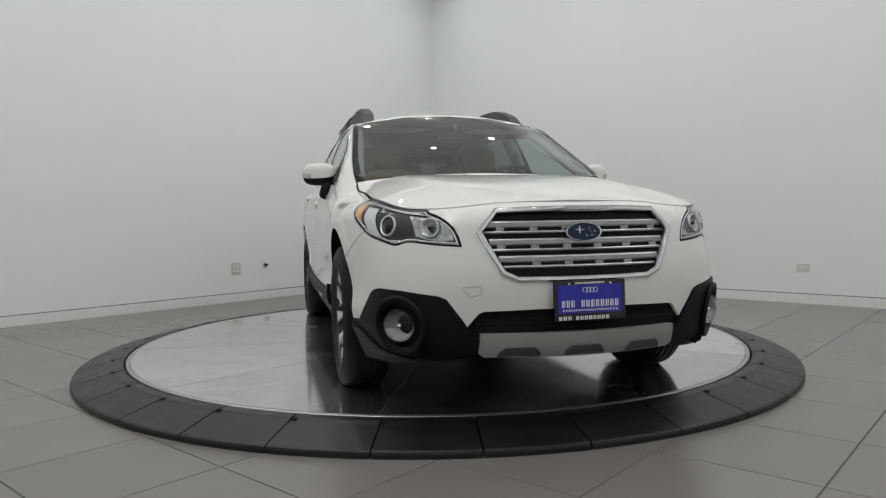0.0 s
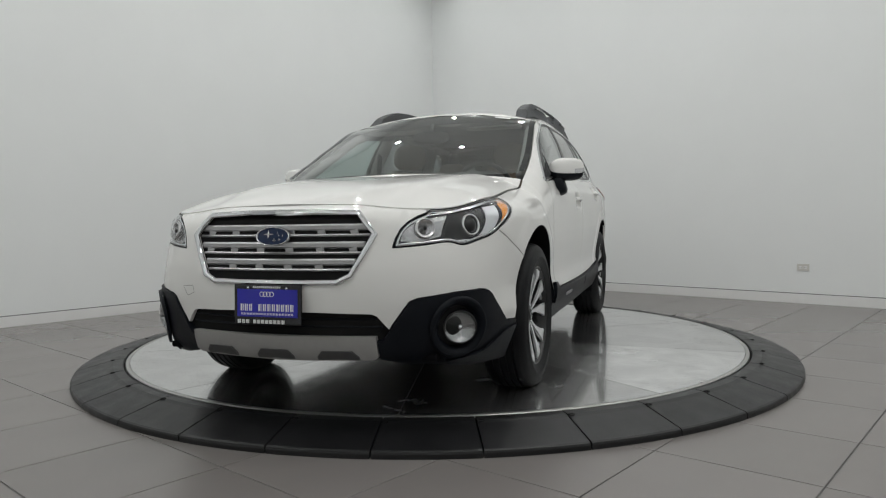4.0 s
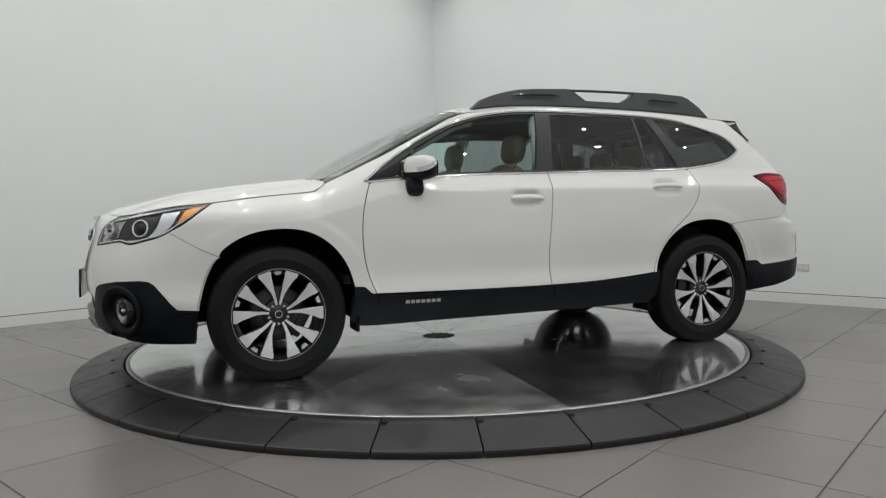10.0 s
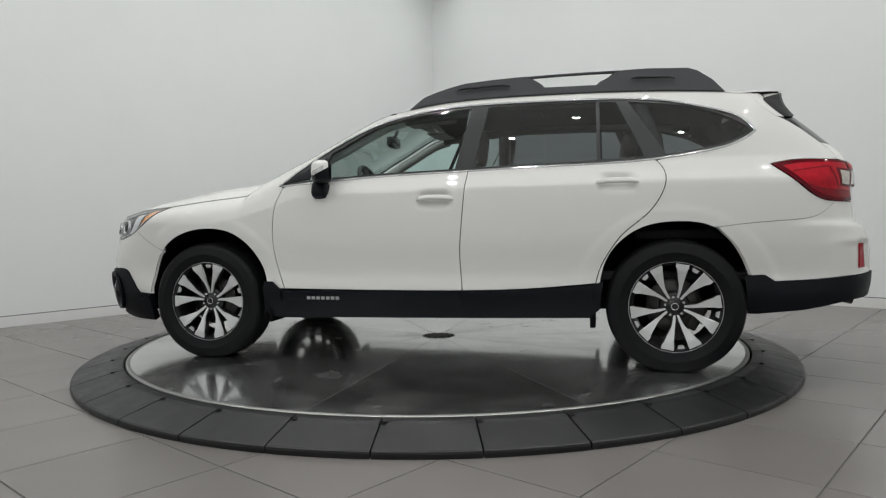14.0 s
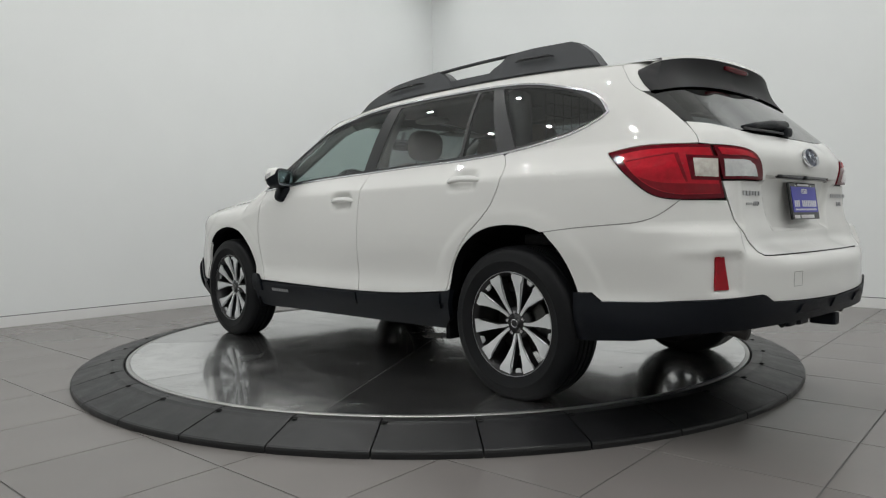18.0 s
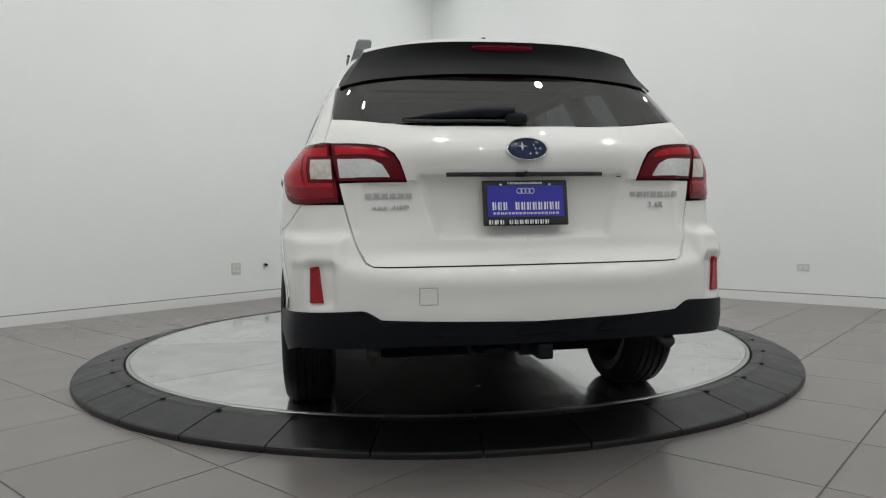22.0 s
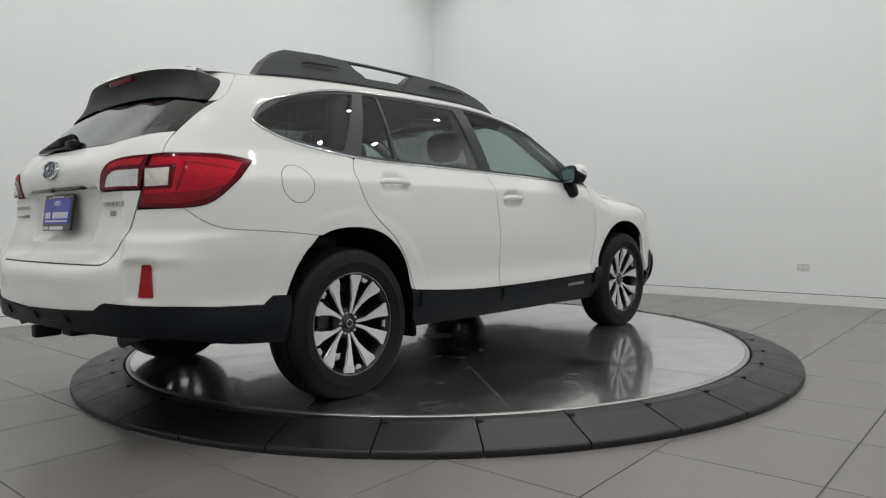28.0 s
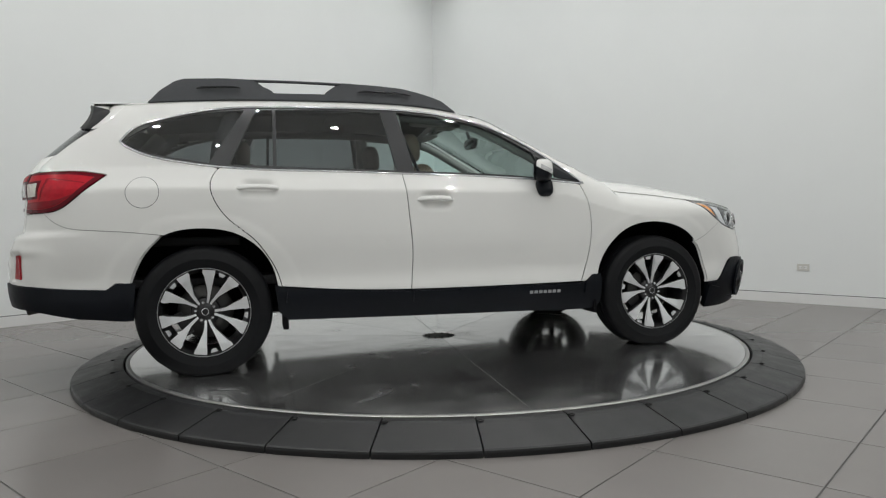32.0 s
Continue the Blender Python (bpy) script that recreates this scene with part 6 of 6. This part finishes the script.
# lower intake slats and skid plate pads
for z, y1 in ((0.437, 0.43), (0.405, 0.45)):
    put("intake_slat", nose_bar("intake_slat", z, 0.012, y1, CLAD, -0.018), car, AXIS, "black intake slat")
for y in (-0.275, 0.0, 0.275):
    bm = bmesh.new()
    vs = []
    for dy, z in ((-0.085, 0.269), (0.085, 0.269), (0.085, 0.284), (0.060, 0.310), (-0.060, 0.310), (-0.085, 0.284)):
        ss_ = s_of("n", abs(y + dy), z)
        p = skin(ss_, z) + skin_normal(ss_, z) * 0.030
        vs.append(((p[0], y + dy, z), (p[0] - 0.012, y + dy, z)))
    a_ = [bm.verts.new(q[0]) for q in vs]
    b_ = [bm.verts.new(q[1]) for q in vs]
    bm.faces.new(a_)
    bm.faces.new(b_[::-1])
    for i in range(6):
        bm.faces.new((a_[i], b_[i], b_[(i + 1) % 6], a_[(i + 1) % 6]))
    put("skid_pad", bm_mesh("skid_pad", bm, PAD), car, AXIS, "dark pad on the skid plate")

# fog lamps: a bowl let into the cladding, a clear lens on its floor
m = frame_on("n", 0.724, 0.394, 0.010)
pair("fog_bezel", moved(lathe("fog_bezel", [(0.062, -0.050), (0.078, -0.048), (0.088, -0.024), (0.097, -0.008), (0.107, -0.001), (0.117, 0.002), (0.125, 0.001), (0.129, -0.012)], 52, CLAD), m), "black fog lamp bowl")
n = (m.col[2].to_3d() + Vector((0.75, 0, 0))).normalized()
xa = Vector((0, 0, 1)).cross(n).normalized()
ya, p = n.cross(xa), m.translation + m.col[2].to_3d() * 0.008
m = Matrix(((xa.x, ya.x, n.x, p.x), (xa.y, ya.y, n.y, p.y), (xa.z, ya.z, n.z, p.z), (0, 0, 0, 1)))
pair("fog_ring", moved(lathe("fog_ring", [(0.062, -0.040), (0.065, -0.014), (0.070, -0.016), (0.074, -0.048)], 44, GLOSS_BLACK), m))
pair("fog_lamp", moved(lathe("fog_lamp", [(0.0, -0.040), (0.02, -0.039), (0.045, -0.030), (0.063, -0.014)], 40, FOG), m), "faceted fog lamp reflector")
pair("fog_bulb", moved(superbox("fog_bulb", (0, 0, -0.024), (0.012, 0.012, 0.012), CHROME, 2, 16), m))
for ob in pair("fog_lens", moved(lathe("fog_lens", [(0.0, 0.004), (0.03, 0.001), (0.050, -0.006), (0.063, -0.016)], 40, LENS), m), "clear round fog lamp lens"):
    ob.visible_shadow = False
both("bumper_lip", straight((("x", 1.782, 0.372), ("x", 1.88, 0.352), ("x", 1.985, 0.285), ("n", 0.66, 0.262), ("n", 0.66, 0.246), ("x", 1.98, 0.228), ("x", 1.782, 0.222))), CLAD, lift=0.020, edge=0.014, gap=0.0, label="raised lower lip of the bumper corner")


# ---- wheel wells and underside ----
def liner(xc, low, r=0.452):
    verts, faces = [], []
    n = 26
    for i in range(n + 1):
        a = radians(-22 + 224 * i / n)
        for y in (0.850, 0.50):
            verts.append((xc + r * math.cos(a), y, max(low, 0.352 + r * math.sin(a))))
    for i in range(n):
        faces.append((2 * i, 2 * i + 1, 2 * i + 3, 2 * i + 2))
    k = len(verts)
    for i in range(n + 1):
        a = radians(-22 + 224 * i / n)
        verts.append((xc + r * math.cos(a), 0.50, max(low, 0.352 + r * math.sin(a))))
    faces.append(tuple(range(k, len(verts))))
    return mesh_from("wheel_liner", verts, faces, LINER, False)


pair("wheel_liner", liner(1.3725, 0.28), "black wheel well liner")
pair("wheel_liner", liner(-1.3725, 0.36), "black wheel well liner")


def arch_lip(line):
    """The turned-in edge of a wheel arch."""
    P, N = skin(line[:, 0], line[:, 1]), skin_normal(line[:, 0], line[:, 1])
    verts, faces = [], []
    for p, n in zip(P, N):
        verts += [p - n * 0.001, p - n * 0.060]
    for i in range(len(P) - 1):
        faces.append((2 * i, 2 * i + 1, 2 * i + 3, 2 * i + 2))
    return mesh_from("arch_lip", verts, faces, LINER, True)


pair("arch_lip", arch_lip(L_FRONT_ARCH))
pair("arch_lip", arch_lip(L_REAR_ARCH))
box("underbody", (3.9, 1.02, 0.10), (-0.05, 0, 0.33), LINER, car, 0.03, where=AXIS, label="black underbody panels")
box("floor_pan", (1.85, 1.62, 0.06), (0.02, 0, 0.305), LINER, car, 0.02, where=AXIS, label="black floor pan")
box("nose_tray", (0.42, 1.30, 0.03), (1.98, 0, 0.275), LINER, car, 0.01, where=AXIS, label="black splash shield")
box("rear_floor", (0.60, 1.10, 0.10), (-2.04, 0, 0.50), LINER, car, 0.03, where=AXIS, label="black spare wheel well")
put("rear_axle", tube("rear_axle", [(-1.40, y, 0.33) for y in (-0.68, -0.3, 0, 0.3, 0.68)], 0.035, LINER, 10), car, AXIS)
put("front_axle", tube("front_axle", [(1.36, y, 0.31) for y in (-0.68, -0.3, 0, 0.3, 0.68)], 0.035, LINER, 10), car, AXIS)
pair("muffler", superbox("muffler", (-2.02, 0.40, 0.435), (0.12, 0.13, 0.045), LINER, 3, 20), "dark exhaust box")
pair("tailpipe", tube("tailpipe", [(-2.05, 0.54, 0.40), (-2.20, 0.545, 0.385), (-2.315, 0.55, 0.360)], 0.026, BRAKE, 16), "steel tailpipe")
box("hitch_bar", (0.10, 0.11, 0.075), (-2.27, -0.03, 0.372), CLAD, car, 0.012, where=AXIS, label="black tow hitch receiver")
box("hitch_head", (0.11, 0.055, 0.055), (-2.40, -0.03, 0.372), CLAD, car, 0.012, where=AXIS)
plug_root = put("trailer_plug", superbox("trailer_plug", (-2.30, 0.113, 0.358), (0.026, 0.046, 0.017), CLAD, 4, 18), car, AXIS, "black trailer wiring plug hanging on its cable")
put("plug_cable", tube("plug_cable", [(-2.28, 0.218, 0.415), (-2.30, 0.217, 0.388), (-2.30, 0.200, 0.360), (-2.30, 0.178, 0.349), (-2.30, 0.158, 0.352)], 0.009, CLAD, 8), plug_root)
put("plug_tail", tube("plug_tail", [(-2.30, 0.07, 0.356), (-2.30, 0.04, 0.353), (-2.29, 0.01, 0.362)], 0.008, CLAD, 8), plug_root)
pair("mud_flap", bm_mesh("mud_flap", box_bm((0.02, 0.16, 0.16), (0.955, 0.80, 0.305), 0.004), LINER))
pair("rear_mud_flap", bm_mesh("rear_mud_flap", box_bm((0.03, 0.16, 0.15), (-0.945, 0.79, 0.300), 0.004), LINER))
# raised pads on the rear cladding
for y0, y1 in ((0.385, 0.215), (0.075, -0.110)):
    for sg in ((1,) if y1 < 0 else (1, -1)):
        bm = bmesh.new()
        row = []
        for y, z in ((y0, 0.440), (y0 - 0.03, 0.474), (y1 + 0.03, 0.470), (y1, 0.440)):
            ss_ = s_of("r", abs(y), z)
            p = skin(ss_, z) + skin_normal(ss_, z) * 0.016
            row.append((bm.verts.new((p[0], y * sg, z)), bm.verts.new((p[0] + 0.02, y * sg, z - 0.01))))
        bm.faces.new([q[0] for q in row])
        bm.faces.new([q[1] for q in row][::-1])
        for i in range(4):
            j = (i + 1) % 4
            bm.faces.new((row[i][0], row[i][1], row[j][1], row[j][0]))
        put("cladding_pad", bm_mesh("cladding_pad", bm, CLAD), car, AXIS)


# ---- the cabin ----
def seat(x, y, drop, label):
    """A front seat: cushion, backrest, headrest on two posts."""
    cushion = put("seat", superbox("seat", (x, y, 0.66 - drop), (0.27, 0.25, 0.09), LEATHER, 4, 28), car, AXIS, label)
    put("backrest", superbox("backrest", (x - 0.30, y, 0.93 - drop), (0.085, 0.245, 0.30), LEATHER, 3.4, 28, None, Matrix.Rotation(radians(-14), 3, "Y")), cushion)
    put("headrest", superbox("headrest", (x - 0.415, y, 1.325 - drop), (0.058, 0.125, 0.095), LEATHER, 2.8, 28, None, Matrix.Rotation(radians(-8), 3, "Y")), cushion)
    for d in (-0.06, 0.06):
        put("headrest_post", tube("headrest_post", [(x - 0.38, y + d, 1.17 - drop), (x - 0.41, y + d, 1.28 - drop)], 0.007, CHROME, 8), cushion)


seat(0.175, 0.37, 0.045, "beige leather driver seat")
seat(0.305, -0.37, 0.037, "beige leather passenger seat")
bench = put("rear_bench", superbox("rear_bench", (-0.72, 0, 0.64), (0.27, 0.62, 0.09), LEATHER, 4, 28), car, AXIS, "beige leather rear bench")
put("rear_backrest", superbox("rear_backrest", (-1.06, 0, 0.92), (0.08, 0.62, 0.28), LEATHER, 4, 28, None, Matrix.Rotation(radians(-18), 3, "Y")), bench)
for y in (-0.38, 0.0, 0.38):
    put("rear_headrest", superbox("rear_headrest", (-1.155, y, 1.245), (0.045, 0.12, 0.070), LEATHER, 2.8, 24), bench)

# dashboard and wheel
put("dashboard", superbox("dashboard", (0.82, 0, 0.955), (0.26, 0.70, 0.095), TRIM_DARK, 4, 32), car, AXIS, "dark dashboard")
put("instrument_hood", superbox("instrument_hood", (0.69, 0.37, 1.068), (0.10, 0.18, 0.045), TRIM_DARK, 3, 24), car, AXIS)
ring = lathe("steering_wheel", [(0.185 + 0.015 * math.cos(a), 0.015 * math.sin(a)) for a in np.linspace(0, 2 * math.pi, 11)[:-1]], 40, TRIM_DARK, "z", True)
m = Matrix.Translation((0.455, 0.37, 1.005)) @ Matrix.Rotation(radians(-66), 4, "Y")
sw = put("steering_wheel", moved(ring, m), car, AXIS, "dark steering wheel")
put("wheel_hub", moved(superbox("wheel_hub", (0, 0, 0.01), (0.07, 0.08, 0.03), TRIM_DARK, 3, 20), m), sw)
for k in (0, 120, 240):
    a = radians(k + 90)
    put("wheel_spoke", moved(bm_mesh("wheel_spoke", box_bm((0.12, 0.035, 0.016), (0.12, 0, 0), 0.004, 2, Matrix.Rotation(a, 4, "Z")), TRIM_DARK), m), sw)
box("centre_console", (0.90, 0.22, 0.30), (0.35, 0, 0.62), TRIM_DARK, car, 0.03, where=AXIS, label="dark centre console")
box("cabin_floor", (2.9, 1.50, 0.05), (-0.45, 0, 0.50), TRIM_DARK, car, 0.01, where=AXIS, label="dark cabin carpet")
box("boot_floor", (1.0, 1.10, 0.05), (-1.68, 0, 0.72), TRIM_DARK, car, 0.01, where=AXIS, label="dark boot floor")
pair("door_card", bm_mesh("door_card", box_bm((1.74, 0.05, 0.50), (-0.03, 0.775, 0.79), 0.015), TRIM_DARK), "dark inner door lining")

# roof lining under the roof, with rails over the doors
xs, ys = np.linspace(0.16, -1.80, 16), np.linspace(-0.56, 0.56, 9)
hv = [(x, y, float(top_z(x, y)) - 0.045) for x in xs for y in ys]
hf = [(i * 9 + j, i * 9 + j + 1, (i + 1) * 9 + j + 1, (i + 1) * 9 + j) for i in range(15) for j in range(8)]
head = put("headliner", mesh_from("headliner", hv, hf, HEAD_CLOTH), car, AXIS, "dark grey roof lining")
put("sunroof_shade", bm_mesh("sunroof_shade", box_bm((0.62, 0.72, 0.012), (-0.28, 0, float(top_z(-0.28, 0)) - 0.058), 0.005), TRIM_DARK), head)
put("overhead_console", superbox("overhead_console", (0.10, 0, float(top_z(0.10, 0)) - 0.062), (0.12, 0.09, 0.022), TRIM_LIGHT, 3, 20), head)
for y in (-0.36, 0.36):
    put("sun_visor", bm_mesh("sun_visor", box_bm((0.13, 0.38, 0.016), (0.17, y, float(top_z(0.22, 0.3)) - 0.085), 0.006, 2), TRIM_LIGHT), head)


def pillar(name, pts, wide, mat=TRIM_LIGHT):
    me = tube(name, pts, wide, mat, 8)
    return pair(name, me)


pts = []
for x in np.linspace(0.92, 0.20, 8):
    s, z = t_of(float(x))
    tx, ty, tz_ = (float(q[0]) for q in top_line(np.array([s])))
    pts.append((tx - 0.03, ty - 0.045, tz_ - 0.045))
pillar("screen_pillar_lining", pts, 0.030)
pillar("cant_rail_lining", [(x, 0.585, float(top_z(x, 0.60)) - 0.055) for x in (0.20, -0.4, -1.0, -1.6)], 0.030, HEAD_CLOTH)
pillar("centre_pillar_lining", [(-0.27, 0.60, 1.46), (-0.25, 0.70, 1.25), (-0.24, 0.765, 1.0)], 0.045)
pillar("rear_pillar_lining", [(-1.19, 0.58, 1.46), (-1.27, 0.67, 1.25), (-1.30, 0.72, 1.0)], 0.055, TRIM_DARK)
pillar("tail_pillar_lining", [(-1.72, 0.56, 1.44), (-1.90, 0.59, 1.25), (-1.98, 0.62, 1.08)], 0.055, TRIM_DARK)

# inner mirror, belts, cargo grid
mir = put("inner_mirror", superbox("inner_mirror", (0.43, 0.0, 1.365), (0.024, 0.125, 0.040), GLOSS_BLACK, 3.2, 24), car, AXIS, "dark inside mirror")
put("mirror_stalk", tube("mirror_stalk", [(0.43, 0, 1.385), (0.40, 0, 1.455)], 0.012, TRIM_DARK, 8), mir)
pair("seat_belt", tube("seat_belt", [(-0.22, 0.665, 1.34), (-0.10, 0.62, 1.10), (0.0, 0.56, 0.80)], 0.018, TRIM_DARK, 6, 0.2))
grid_root = put("cargo_grid", tube("cargo_grid", [(-1.28, -0.50, 1.16), (-1.28, 0.50, 1.16)], 0.007, GLOSS_BLACK, 8), car, AXIS, "black wire cargo barrier")
put("grid_rod", tube("grid_rod", [(-1.28, -0.50, 1.46), (-1.28, 0.50, 1.46)], 0.007, GLOSS_BLACK, 8), grid_root)
ROD_UP = tube("grid_rod", [(0, 0, 0), (0, 0, 0.30)], 0.0022, GLOSS_BLACK, 6)
ROD_OVER = tube("grid_rod", [(0, -0.50, 0), (0, 0.50, 0)], 0.0022, GLOSS_BLACK, 6)
for k in range(15):
    put("grid_rod", ROD_UP, grid_root, (-1.28, -0.49 + 0.07 * k, 1.16))
for k in range(1, 5):
    put("grid_rod", ROD_OVER, grid_root, (-1.28, 0, 1.16 + 0.06 * k))

# windscreen: black border, wipers, a sticker at the top
edge_l = [(float(x), float(y)) for x, y in ws]
for mr in (1, -1):
    outer = np.array([(x, y - 0.002) for x, y in edge_l])
    inner_ = np.array([(x, y - 0.032) for x, y in edge_l])
    lp = np.concatenate([outer, inner_[::-1]]) * (1, mr)
    put("screen_border", sheet("screen_border", lp, top_place, top_normal, GLOSS_BLACK, 0.0, 0.06, 0.001, 0.0), wsob)
lp = np.array([(0.262, -0.60), (0.262, 0.60), (0.240, 0.60), (0.236, 0.3), (0.234, 0), (0.236, -0.3), (0.240, -0.60)])
put("screen_border", sheet("screen_border", lp, top_place, top_normal, GLOSS_BLACK, 0.0, 0.06, 0.001, 0.0), wsob)
lp = np.array([(0.300, 0.40), (0.300, 0.50), (0.275, 0.505), (0.275, 0.40)])
put("screen_sticker", sheet("screen_sticker", lp, top_place, top_normal, WHITE, 0.0, 0.06, 0.003, 0.0), wsob)
put("cowl", tube("cowl", [(1.06, y, float(top_z(1.06, y)) - 0.045) for y in np.linspace(-0.66, 0.66, 15)], 0.028, CLAD, 8, 0.5), car, AXIS, "black cowl at the foot of the windscreen")
for y0, y1 in ((0.56, -0.02), (0.02, -0.52)):
    put("wiper", tube("wiper", [(1.075 - 0.05 * k / 8, y0 + (y1 - y0) * k / 8, float(top_z(1.055 - 0.05 * k / 8, y0 + (y1 - y0) * k / 8)) - 0.042) for k in range(9)], 0.006, CLAD, 6), car, AXIS, "black windscreen wiper")


# ---- the turning of the turntable and of the car on it ----
def motions():
    steps = range(0, 33)
    walk(turntable, [(float(t), pose(0, 0, DECK, 0, 0, RATE * t)) for t in steps])
    walk(car, [(float(t), pose(0, 0, DECK, 0, 0, HEADING + RATE * t)) for t in steps])


motions()
